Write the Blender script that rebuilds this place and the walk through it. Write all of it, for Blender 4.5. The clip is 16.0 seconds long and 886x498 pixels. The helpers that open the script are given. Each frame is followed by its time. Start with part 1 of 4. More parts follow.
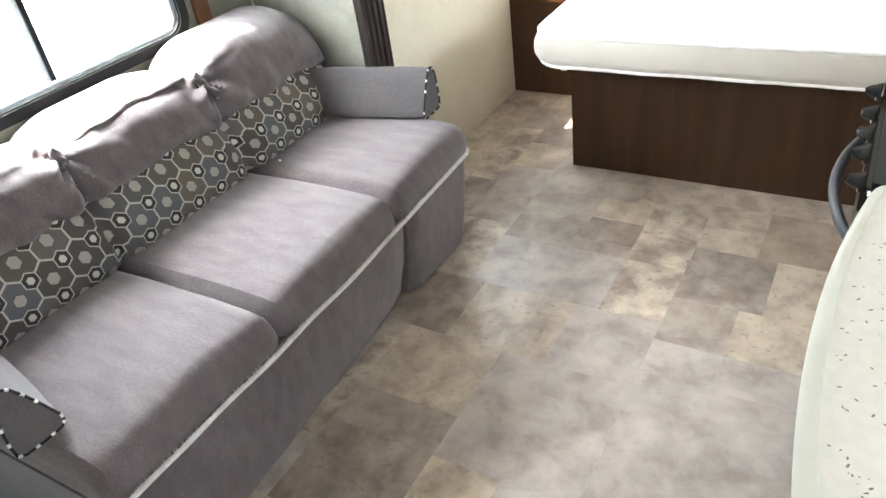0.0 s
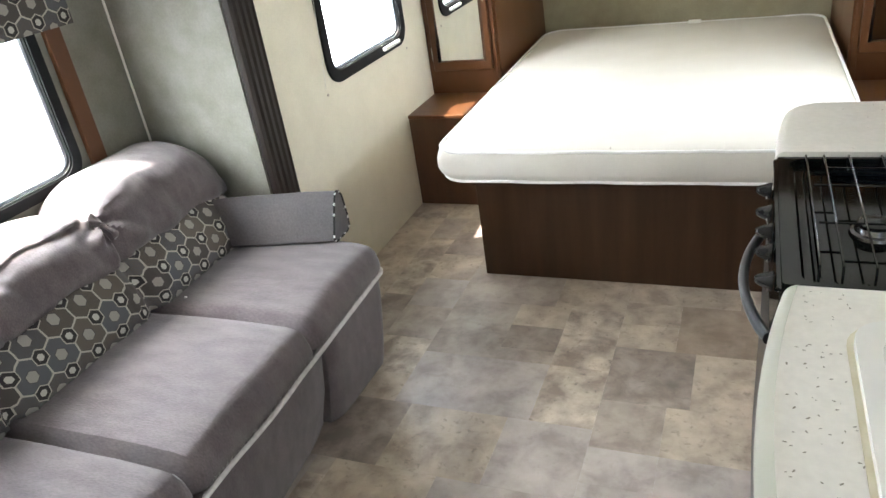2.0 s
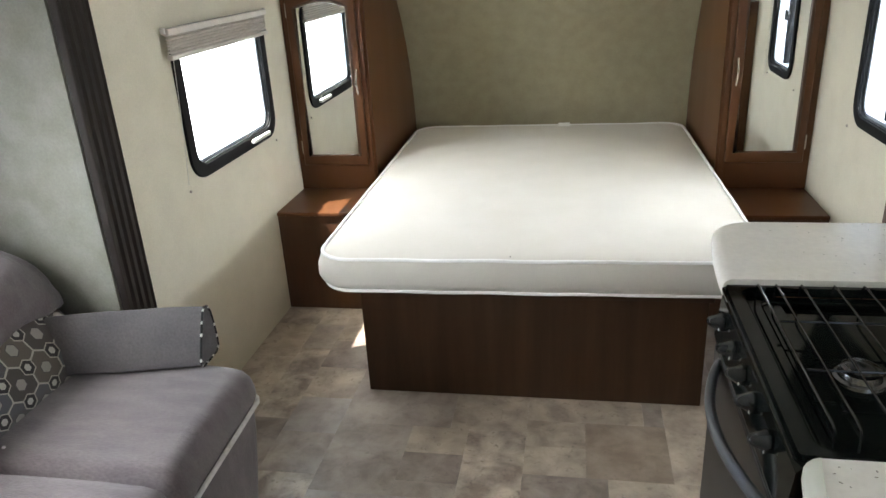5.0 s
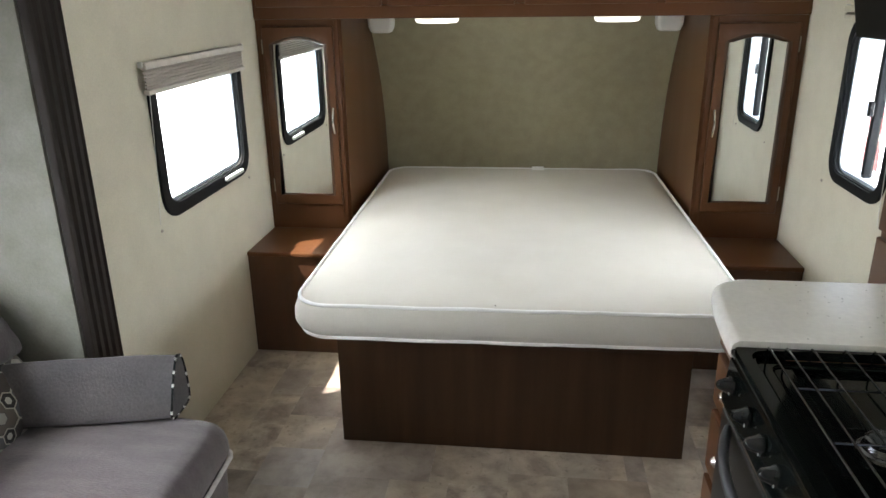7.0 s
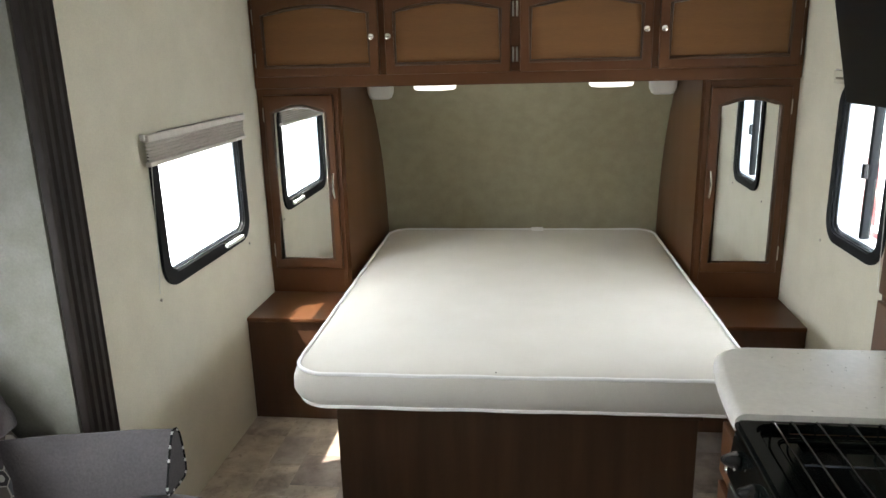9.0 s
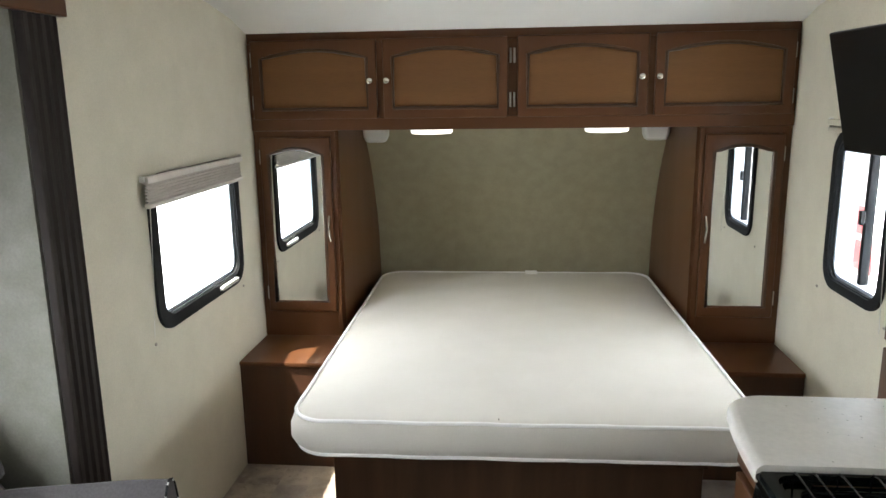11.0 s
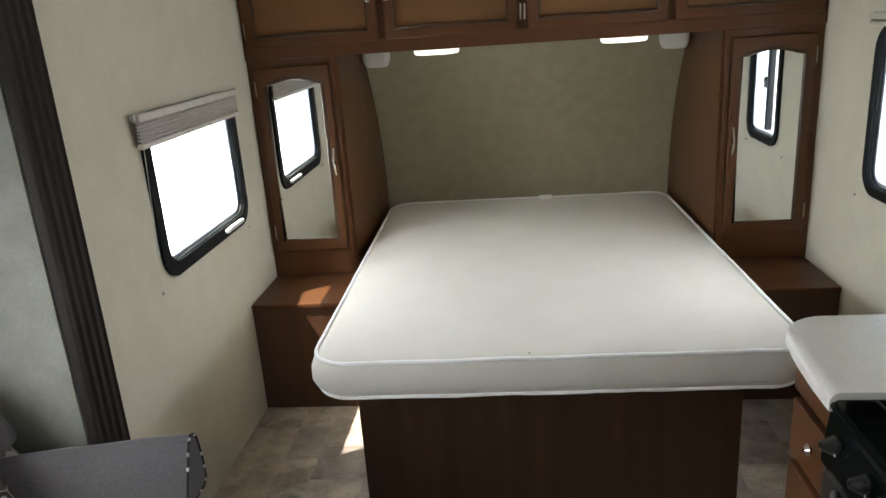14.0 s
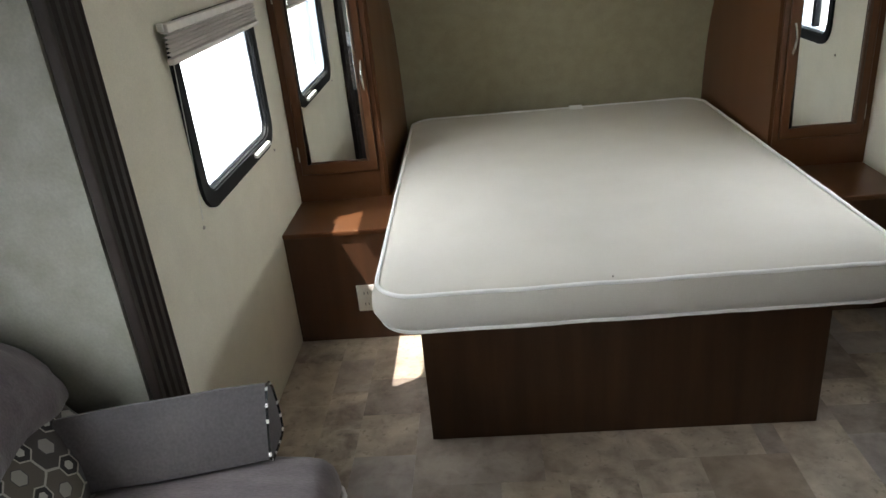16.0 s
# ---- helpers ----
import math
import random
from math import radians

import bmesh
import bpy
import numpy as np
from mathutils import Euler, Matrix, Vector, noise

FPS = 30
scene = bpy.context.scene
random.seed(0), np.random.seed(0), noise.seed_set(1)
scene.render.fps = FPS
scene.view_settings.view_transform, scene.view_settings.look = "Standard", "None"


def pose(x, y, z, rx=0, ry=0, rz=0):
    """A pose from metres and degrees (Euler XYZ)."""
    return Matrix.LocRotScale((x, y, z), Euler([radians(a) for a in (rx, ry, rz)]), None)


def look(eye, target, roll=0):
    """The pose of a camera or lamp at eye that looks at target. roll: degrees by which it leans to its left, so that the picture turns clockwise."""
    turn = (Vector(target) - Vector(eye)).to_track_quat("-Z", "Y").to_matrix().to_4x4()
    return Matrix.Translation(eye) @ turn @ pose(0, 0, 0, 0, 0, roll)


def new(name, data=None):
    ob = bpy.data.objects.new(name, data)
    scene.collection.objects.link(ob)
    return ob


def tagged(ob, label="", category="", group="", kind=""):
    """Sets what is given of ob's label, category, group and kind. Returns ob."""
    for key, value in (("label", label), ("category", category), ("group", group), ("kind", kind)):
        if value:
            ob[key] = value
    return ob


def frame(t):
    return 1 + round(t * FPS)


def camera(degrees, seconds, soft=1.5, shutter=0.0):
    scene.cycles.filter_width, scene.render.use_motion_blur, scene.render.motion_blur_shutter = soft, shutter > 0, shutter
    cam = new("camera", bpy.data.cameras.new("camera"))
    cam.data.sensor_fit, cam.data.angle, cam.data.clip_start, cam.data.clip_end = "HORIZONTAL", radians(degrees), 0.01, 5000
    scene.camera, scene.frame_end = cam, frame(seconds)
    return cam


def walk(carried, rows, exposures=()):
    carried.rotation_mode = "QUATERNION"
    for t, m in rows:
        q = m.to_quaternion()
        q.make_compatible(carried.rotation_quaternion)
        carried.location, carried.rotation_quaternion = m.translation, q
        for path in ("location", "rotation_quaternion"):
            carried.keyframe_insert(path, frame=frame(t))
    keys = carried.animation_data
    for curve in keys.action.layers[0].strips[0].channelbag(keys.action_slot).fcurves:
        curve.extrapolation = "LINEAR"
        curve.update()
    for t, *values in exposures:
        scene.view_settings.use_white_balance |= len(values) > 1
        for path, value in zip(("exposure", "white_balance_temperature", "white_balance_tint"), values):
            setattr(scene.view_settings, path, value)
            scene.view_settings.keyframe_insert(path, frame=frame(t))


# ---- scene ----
cam = camera(62.8, 16.0)
PATH = [
    (0, (0.427, 0.054, 1.531), (-0.502, 1.414, 0.397), -8.6),
    (0.5, (0.437, 0.052, 1.541), (-0.507, 1.464, 0.484), -8.7),
    (1, (0.444, 0.04, 1.548), (-0.509, 1.507, 0.579), -9.3),
    (1.5, (0.438, 0.059, 1.553), (-0.43, 1.596, 0.614), -9.9),
    (2, (0.394, 0.103, 1.547), (-0.36, 1.712, 0.629), -8.9),
    (2.5, (0.342, 0.165, 1.547), (-0.318, 1.831, 0.657), -7.6),
    (3, (0.291, 0.233, 1.539), (-0.317, 1.929, 0.671), -6.3),
    (3.5, (0.251, 0.285, 1.533), (-0.308, 2.003, 0.675), -5.5),
    (4, (0.238, 0.304, 1.533), (-0.268, 2.046, 0.692), -4.4),
    (4.5, (0.214, 0.311, 1.538), (-0.196, 2.095, 0.733), -3.9),
    (4.7, (0.194, 0.317, 1.541), (-0.192, 2.117, 0.759), -3.7),
    (6.8, (0.051, 0.377, 1.558), (-0.163, 2.246, 0.88), -0.9),
    (7, (0.059, 0.383, 1.563), (-0.173, 2.254, 0.895), -0.8),
    (7.5, (0.055, 0.385, 1.577), (-0.201, 2.265, 0.944), -0.5),
    (8, (0.06, 0.392, 1.584), (-0.207, 2.283, 0.991), -0.8),
    (8.5, (0.062, 0.399, 1.589), (-0.191, 2.302, 1.031), -1.2),
    (9, (0.067, 0.396, 1.599), (-0.173, 2.311, 1.075), -1.5),
    (9.5, (0.073, 0.389, 1.608), (-0.15, 2.315, 1.119), -1.7),
    (11.8, (-0.026, 0.44, 1.595), (-0.208, 2.391, 1.193), -0.7),
    (12, (-0.019, 0.45, 1.589), (-0.203, 2.395, 1.161), -1.5),
    (12.5, (-0.043, 0.468, 1.592), (-0.214, 2.4, 1.105), -2.0),
    (13, (-0.053, 0.474, 1.596), (-0.214, 2.398, 1.077), -1.9),
    (13.5, (-0.048, 0.487, 1.578), (-0.242, 2.396, 1.014), -2.6),
    (14, (-0.069, 0.547, 1.571), (-0.268, 2.444, 0.97), -4.0),
    (14.5, (-0.117, 0.641, 1.59), (-0.302, 2.516, 0.917), -4.6),
    (15, (-0.15, 0.705, 1.582), (-0.339, 2.56, 0.859), -4.7),
    (15.5, (-0.222, 0.715, 1.552), (-0.407, 2.554, 0.79), -5.0),
    (16, (-0.363, 0.72, 1.536), (-0.501, 2.541, 0.719), -5.6),
]
walk(cam, [(t, look(eye, target, roll)) for t, eye, target, roll in PATH],
     exposures=[(0.0, 2.95), (1.5, 2.66), (2.5, 2.33), (4.5, 2.07), (7.0, 1.75), (9.0, 1.76), (12.0, 1.77), (14.0, 1.50), (16.0, 1.28)])

# ---- world, sun and large lights ----
world = bpy.data.worlds.new("sky")
scene.world = world
world.use_nodes = True
wn, wl = world.node_tree.nodes, world.node_tree.links
sky = wn.new("ShaderNodeTexSky")
sky.sky_type, sky.sun_disc = "NISHITA", False
SUN_WAY = Vector((0.455, 0.23, -1.0)).normalized()
sky.sun_elevation = math.asin(-SUN_WAY.z)
sky.sun_rotation = math.atan2(-SUN_WAY.x, -SUN_WAY.y)
wl.new(sky.outputs[0], wn["Background"].inputs[0])
wn["Background"].inputs[1].default_value = 0.10
sun = new("sun", bpy.data.lights.new("sun", "SUN"))
sun.data.energy, sun.data.angle, sun.data.color = 5.0, radians(0.5), (1.0, 0.95, 0.87)
sun.matrix_world = look((-4, -2, 10), Vector((-4, -2, 10)) + SUN_WAY)


def sky_light(name, eye, way, width, height, watts):
    """Skylight that comes down through the openings of one side."""
    lamp = new(name, bpy.data.lights.new(name, "AREA"))
    lamp.data.shape, lamp.data.size, lamp.data.size_y = "RECTANGLE", width, height
    lamp.data.energy, lamp.data.color = watts, (0.895, 0.94, 1.0)
    lamp.matrix_world = look(eye, Vector(eye) + Vector(way))
    return lamp


sky_light("sky_light_left", (-2.55, 2.0, 2.25), (1, 0, -0.70), 5.2, 1.8, 122)
sky_light("window_light_slide", (-1.80, 1.22, 1.13), (1, 0, -0.05), 1.30, 0.72, 9)
sky_light("window_light_bed", (-1.33, 3.02, 1.12), (1, 0, -0.05), 1.05, 0.74, 5)
sky_light("sky_light_right", (2.60, 2.9, 2.30), (-1, 0, -0.70), 2.6, 1.8, 80)
sky_light("window_light_narrow", (1.33, 2.985, 1.17), (-1, 0, -0.05), 0.42, 0.52, 2.5)
# assumed daylight from an open entry door out of view, brightens floor and counter
sky_light("sky_light_unseen_entry", (1.32, -0.24, 1.05), (-1, 0, -0.05), 0.62, 1.75, 1.4)

for x in (-0.378, 0.422):
    glow_lamp = sky_light("puck_lamp", (x, 3.80, 1.424), (0, 0.001, -1), 0.18, 0.06, 0.18)
    glow_lamp.data.color = (1.0, 0.92, 0.58)


# ---- materials ----
def material(name, colour, rough=0.6, metal=0.0, spots=None, scale=6.0, amount=0.5, bump=0.0, bump_scale=80.0,
             stretch=(1, 1, 1), sheen=0.0, coat=0.0, grain=0.0, specular=0.5):
    """A surface with variation at two scales. spots: the second colour; stretch: longer grain along an axis; grain: fine contrast."""
    m = bpy.data.materials.new(name)
    m.use_nodes = True
    n, l = m.node_tree.nodes, m.node_tree.links
    b = n["Principled BSDF"]
    b.inputs["Roughness"].default_value, b.inputs["Metallic"].default_value = rough, metal
    b.inputs["Sheen Weight"].default_value, b.inputs["Coat Weight"].default_value = sheen, coat
    b.inputs["Specular IOR Level"].default_value = specular
    where = n.new("ShaderNodeNewGeometry")
    maps = n.new("ShaderNodeMapping")
    maps.inputs["Scale"].default_value = stretch
    l.new(where.outputs["Position"], maps.inputs["Vector"])
    big = n.new("ShaderNodeTexNoise")
    big.inputs["Scale"].default_value, big.inputs["Detail"].default_value = scale, 6.0
    l.new(maps.outputs[0], big.inputs["Vector"])
    ramp = n.new("ShaderNodeMapRange")
    ramp.inputs["From Min"].default_value, ramp.inputs["From Max"].default_value = 0.35, 0.65
    ramp.inputs["To Max"].default_value = amount
    l.new(big.outputs["Fac"], ramp.inputs["Value"])
    mix = n.new("ShaderNodeMix")
    mix.data_type = "RGBA"
    mix.inputs["A"].default_value = (*colour, 1)
    mix.inputs["B"].default_value = (*(spots or [c * 0.8 for c in colour]), 1)
    l.new(ramp.outputs[0], mix.inputs["Factor"])
    fine = n.new("ShaderNodeTexNoise")
    fine.inputs["Scale"].default_value, fine.inputs["Detail"].default_value = bump_scale, 4.0
    l.new(maps.outputs[0], fine.inputs["Vector"])
    out = mix.outputs["Result"]
    if grain:
        shade = n.new("ShaderNodeMapRange")
        shade.inputs["From Min"].default_value, shade.inputs["From Max"].default_value = 0.3, 0.7
        shade.inputs["To Min"].default_value, shade.inputs["To Max"].default_value = 1 - grain, 1 + grain
        l.new(fine.outputs["Fac"], shade.inputs["Value"])
        times = n.new("ShaderNodeVectorMath")
        times.operation = "SCALE"
        l.new(out, times.inputs[0])
        l.new(shade.outputs[0], times.inputs["Scale"])
        out = times.outputs[0]
    l.new(out, b.inputs["Base Color"])
    if bump:
        relief = n.new("ShaderNodeBump")
        relief.inputs["Strength"].default_value, relief.inputs["Distance"].default_value = bump, 0.004
        l.new(fine.outputs["Fac"], relief.inputs["Height"])
        l.new(relief.outputs[0], b.inputs["Normal"])
    vary = n.new("ShaderNodeMapRange")
    vary.inputs["To Min"].default_value, vary.inputs["To Max"].default_value = max(rough - 0.04, 0.02), min(rough + 0.04, 1)
    l.new(big.outputs["Fac"], vary.inputs["Value"])
    l.new(vary.outputs[0], b.inputs["Roughness"])
    return m


def glow(name, colour, strength):
    m = bpy.data.materials.new(name)
    m.use_nodes = True
    b = m.node_tree.nodes["Principled BSDF"]
    b.inputs["Base Color"].default_value = (*colour, 1)
    b.inputs["Emission Color"].default_value = (*colour, 1)
    b.inputs["Emission Strength"].default_value = strength
    return m


def glassy(name):
    m = bpy.data.materials.new(name)
    m.use_nodes = True
    b = m.node_tree.nodes["Principled BSDF"]
    b.inputs["Base Color"].default_value = (0.95, 0.98, 0.97, 1)
    b.inputs["Roughness"].default_value, b.inputs["IOR"].default_value = 0.0, 1.45
    b.inputs["Transmission Weight"].default_value = 1.0
    return m


def math_node(n, l, how, a, b=None, c=None):
    x = n.new("ShaderNodeMath")
    x.operation = how
    for k, v in enumerate((a, b, c)):
        if v is None:
            continue
        if isinstance(v, (int, float)):
            x.inputs[k].default_value = v
        else:
            l.new(v, x.inputs[k])
    return x.outputs[0]


def hex_fold(n, l, u, v):
    """Distance from the middle of a hexagon in a grid of period 1, and the corner of its cell."""
    root = math.sqrt(3)

    def fold(du, dv):
        a = math_node(n, l, "SUBTRACT", math_node(n, l, "FLOORED_MODULO", math_node(n, l, "ADD", u, du), 1.0), 0.5)
        b = math_node(n, l, "SUBTRACT", math_node(n, l, "FLOORED_MODULO", math_node(n, l, "ADD", v, dv), root), root / 2)
        return a, b, math_node(n, l, "ADD", math_node(n, l, "MULTIPLY", a, a), math_node(n, l, "MULTIPLY", b, b))

    a1, b1, d1 = fold(0.0, 0.0)
    a2, b2, d2 = fold(0.5, root / 2)
    pick = math_node(n, l, "LESS_THAN", d1, d2)

    def chosen(p, q):
        return math_node(n, l, "ADD", q, math_node(n, l, "MULTIPLY", pick, math_node(n, l, "SUBTRACT", p, q)))

    a, b = chosen(a1, a2), chosen(b1, b2)
    aa, bb = math_node(n, l, "ABSOLUTE", a), math_node(n, l, "ABSOLUTE", b)
    slant = math_node(n, l, "ADD", math_node(n, l, "MULTIPLY", aa, 0.5), math_node(n, l, "MULTIPLY", bb, root / 2))
    return math_node(n, l, "MAXIMUM", aa, slant), math_node(n, l, "SUBTRACT", u, a), math_node(n, l, "SUBTRACT", v, b)


def hexagon_fabric(name, period=0.097):
    m = bpy.data.materials.new(name)
    m.use_nodes = True
    n, l = m.node_tree.nodes, m.node_tree.links
    b = n["Principled BSDF"]
    b.inputs["Roughness"].default_value, b.inputs["Sheen Weight"].default_value = 0.85, 0.08
    uv = n.new("ShaderNodeUVMap")
    uv.uv_map = "cloth"
    cut = n.new("ShaderNodeSeparateXYZ")
    l.new(uv.outputs[0], cut.inputs[0])
    u, v = (math_node(n, l, "DIVIDE", cut.outputs[k], period) for k in (0, 1))
    big, cu, cv = hex_fold(n, l, u, v)
    small, _, _ = hex_fold(n, l, u, math_node(n, l, "ADD", v, 0.57735))
    spot = n.new("ShaderNodeCombineXYZ")
    l.new(cu, spot.inputs[0])
    l.new(cv, spot.inputs[1])
    chance = n.new("ShaderNodeTexWhiteNoise")
    chance.noise_dimensions = "3D"
    l.new(spot.outputs[0], chance.inputs["Vector"])
    tone = n.new("ShaderNodeValToRGB")
    tone.color_ramp.interpolation = "CONSTANT"
    tone.color_ramp.elements[0].color = (0.056, 0.046, 0.043, 1)
    tone.color_ramp.elements[1].position, tone.color_ramp.elements[1].color = 0.4, (0.078, 0.083, 0.090, 1)
    extra = tone.color_ramp.elements.new(0.72)
    extra.color = (0.098, 0.084, 0.066, 1)
    l.new(chance.outputs["Value"], tone.inputs[0])

    def layer(below, distance, edge, colour):
        k = math_node(n, l, "LESS_THAN", distance, edge)
        x = n.new("ShaderNodeMix")
        x.data_type = "RGBA"
        l.new(k, x.inputs["Factor"])
        if isinstance(below, tuple):
            x.inputs["A"].default_value = below
        else:
            l.new(below, x.inputs["A"])
        if isinstance(colour, tuple):
            x.inputs["B"].default_value = colour
        else:
            l.new(colour, x.inputs["B"])
        return x.outputs["Result"]

    c = layer((0.37, 0.345, 0.30, 1), big, 0.472, tone.outputs[0])
    c = layer(c, big, 0.178, (0.055, 0.050, 0.050, 1))
    c = layer(c, big, 0.158, (0.27, 0.255, 0.225, 1))
    c = layer(c, small, 0.232, (0.37, 0.345, 0.30, 1))
    c = layer(c, small, 0.198, (0.020, 0.018, 0.018, 1))
    c = layer(c, small, 0.098, (0.42, 0.40, 0.36, 1))
    weave = n.new("ShaderNodeTexNoise")
    weave.inputs["Scale"].default_value = 900.0
    l.new(uv.outputs[0], weave.inputs["Vector"])
    shade = n.new("ShaderNodeMapRange")
    shade.inputs["To Min"].default_value, shade.inputs["To Max"].default_value = 0.75, 1.25
    l.new(weave.outputs["Fac"], shade.inputs["Value"])
    times = n.new("ShaderNodeVectorMath")
    times.operation = "SCALE"
    l.new(c, times.inputs[0])
    l.new(shade.outputs[0], times.inputs["Scale"])
    l.new(times.outputs[0], b.inputs["Base Color"])
    return m


WALL = material("cream_wallpaper", (0.685, 0.640, 0.518), 0.7, spots=(0.63, 0.587, 0.470), scale=9, amount=0.6, bump=0.12, bump_scale=220, grain=0.05)
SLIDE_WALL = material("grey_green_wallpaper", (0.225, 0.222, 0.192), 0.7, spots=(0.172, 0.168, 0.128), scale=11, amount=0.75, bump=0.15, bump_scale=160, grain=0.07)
HEADBOARD = material("taupe_wallpaper", (0.365, 0.330, 0.220), 0.75, spots=(0.300, 0.271, 0.180), scale=16, amount=0.6, bump=0.05, bump_scale=160, grain=0.05)
CEILING = material("white_ceiling", (0.85, 0.845, 0.80), 0.6, spots=(0.81, 0.805, 0.76), scale=5, bump=0.05)
WOOD = material("cherry_wood", (0.098, 0.040, 0.0165), 0.30, specular=0.28, spots=(0.082, 0.034, 0.0145), scale=1.6, amount=0.40, bump=0.004, bump_scale=46, stretch=(4, 4, 0.5), grain=0.035)
WOOD_FLAT = material("cherry_wood_lying", (0.098, 0.040, 0.0165), 0.30, specular=0.28, spots=(0.089, 0.0375, 0.016), scale=2.0, amount=0.45, bump=0.004, bump_scale=46, stretch=(0.5, 4, 4), grain=0.03)
WOOD_PALE = material("cherry_wood_panel", (0.182, 0.086, 0.032), 0.36, specular=0.28, spots=(0.135, 0.066, 0.026), scale=2.2, amount=0.6, bump=0.02, bump_scale=52, stretch=(0.5, 7, 7), grain=0.07)
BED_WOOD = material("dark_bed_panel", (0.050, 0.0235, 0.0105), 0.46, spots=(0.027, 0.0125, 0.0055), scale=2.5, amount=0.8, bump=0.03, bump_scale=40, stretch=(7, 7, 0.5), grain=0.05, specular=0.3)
BEDSIDE_WOOD = material("dark_cherry_panel", (0.085, 0.038, 0.019), 0.38, spots=(0.058, 0.026, 0.013), scale=3, amount=0.7, bump=0.03, bump_scale=46, stretch=(7, 7, 0.5), grain=0.04)
# cherry wood darkened: the shade of the door panels' recess is in this colour
WOOD_RECESS = material("recess_shade_wood", (0.060, 0.026, 0.0115), 0.34, spots=(0.045, 0.019, 0.0085), scale=3, stretch=(4, 4, 0.6))
BURNER = material("darkened_burner_metal", (0.20, 0.20, 0.21), 0.24, metal=1.0, spots=(0.10, 0.10, 0.10), scale=30)
DARK_TRIM = material("dark_fluted_trim", (0.026, 0.019, 0.016), 0.55, specular=0.3, spots=(0.022, 0.017, 0.015), scale=8, stretch=(6, 6, 0.4), bump=0.05, grain=0.1)
SASH = material("pale_aluminium_sash", (0.47, 0.52, 0.58), 0.35, spots=(0.42, 0.47, 0.53), scale=20)
SUEDE = material("grey_mauve_suede", (0.128, 0.105, 0.109), 0.9, spots=(0.088, 0.071, 0.075), scale=13, amount=0.9, bump=0.3, bump_scale=150, stretch=(0.6, 2.0, 1.0), sheen=0.32, grain=0.2)
SUEDE_COOL = material("grey_suede_bolster", (0.090, 0.081, 0.083), 0.9, spots=(0.066, 0.061, 0.066), scale=7, amount=0.7, bump=0.25, bump_scale=150, sheen=0.12, grain=0.16)
PIPING = material("pale_cord", (0.72, 0.70, 0.69), 0.8, spots=(0.56, 0.54, 0.53), scale=60, amount=0.8, bump=0.2)
MATTRESS = material("cream_ticking", (0.602, 0.570, 0.510), 0.85, spots=(0.553, 0.522, 0.460), scale=5, amount=0.6, bump=0.2, bump_scale=420, sheen=0.15, grain=0.05)
WHITE_CORD = material("white_cord", (0.90, 0.89, 0.87), 0.7, bump=0.1)
BLACK_FRAME = material("black_window_frame", (0.010, 0.011, 0.012), 0.6, spots=(0.016, 0.017, 0.019), bump=0.02, specular=0.15)
ENAMEL = material("black_enamel", (0.0045, 0.0065, 0.006), 0.07, spots=(0.007, 0.009, 0.0085), scale=6, specular=0.20)
OVEN_BLACK = material("brushed_black_oven_door", (0.016, 0.015, 0.014), 0.36, spots=(0.022, 0.021, 0.020), scale=8, specular=0.4)
PLASTIC = material("black_plastic", (0.012, 0.013, 0.014), 0.22, spots=(0.020, 0.020, 0.021), scale=30, bump=0.03)
HANDLE_BLACK = material("grey_black_handle", (0.055, 0.060, 0.070), 0.30, spots=(0.04, 0.044, 0.05), scale=20)
WIRE = material("grate_wire", (0.018, 0.018, 0.019), 0.14, metal=0.4, spots=(0.024, 0.024, 0.024))
CHROME = material("brushed_nickel", (0.72, 0.69, 0.64), 0.22, metal=1.0, spots=(0.6, 0.57, 0.52), scale=40)
HINGE = material("worn_hinge", (0.55, 0.51, 0.45), 0.35, metal=0.9, spots=(0.4, 0.36, 0.3), scale=60)
MIRROR = material("mirror", (0.86, 0.88, 0.87), 0.01, metal=1.0, spots=(0.86, 0.88, 0.87))
MIRROR.node_tree.nodes["Principled BSDF"].inputs["Roughness"].default_value = 0.0
for link in list(MIRROR.node_tree.nodes["Principled BSDF"].inputs["Roughness"].links):
    MIRROR.node_tree.links.remove(link)
COUNTER = material("speckled_cream_laminate", (0.83, 0.81, 0.775), 0.30, spots=(0.785, 0.765, 0.72), scale=9, amount=0.5, bump=0.03, grain=0.04)
# the worktop's rounded edge: its greenish shading is held in the colour
EDGE_BAND = material("shaded_edge_band", (0.56, 0.565, 0.50), 0.38, spots=(0.50, 0.51, 0.43), scale=14, amount=0.6, bump=0.03)
SPECK = material("grey_chip", (0.22, 0.20, 0.17), 0.4, spots=(0.34, 0.31, 0.26), scale=30)
WHITE_PLASTIC = material("white_plastic", (0.78, 0.77, 0.73), 0.35, spots=(0.72, 0.71, 0.67), scale=12)
SINK_WHITE = material("white_sink", (0.92, 0.92, 0.91), 0.2, spots=(0.88, 0.88, 0.87))
BLIND = material("pleated_shade", (0.70, 0.66, 0.61), 0.85, spots=(0.60, 0.55, 0.50), scale=30, bump=0.2)
CREAM_BLIND = material("cream_shade", (0.60, 0.56, 0.45), 0.85, spots=(0.54, 0.50, 0.40), scale=30, bump=0.2)
CLEAR = glassy("clear_glass")
HEX = hexagon_fabric("hexagon_fabric")
PUCK = glow("lit_lens", (1.0, 0.97, 0.90), 0.45)
SCREEN = material("television_black", (0.004, 0.004, 0.0045), 0.40, spots=(0.005, 0.005, 0.0055), scale=1, specular=0.2)
GROUND = material("pale_gravel", (0.62, 0.60, 0.57), 0.9, spots=(0.50, 0.48, 0.45), scale=3, bump=0.3)
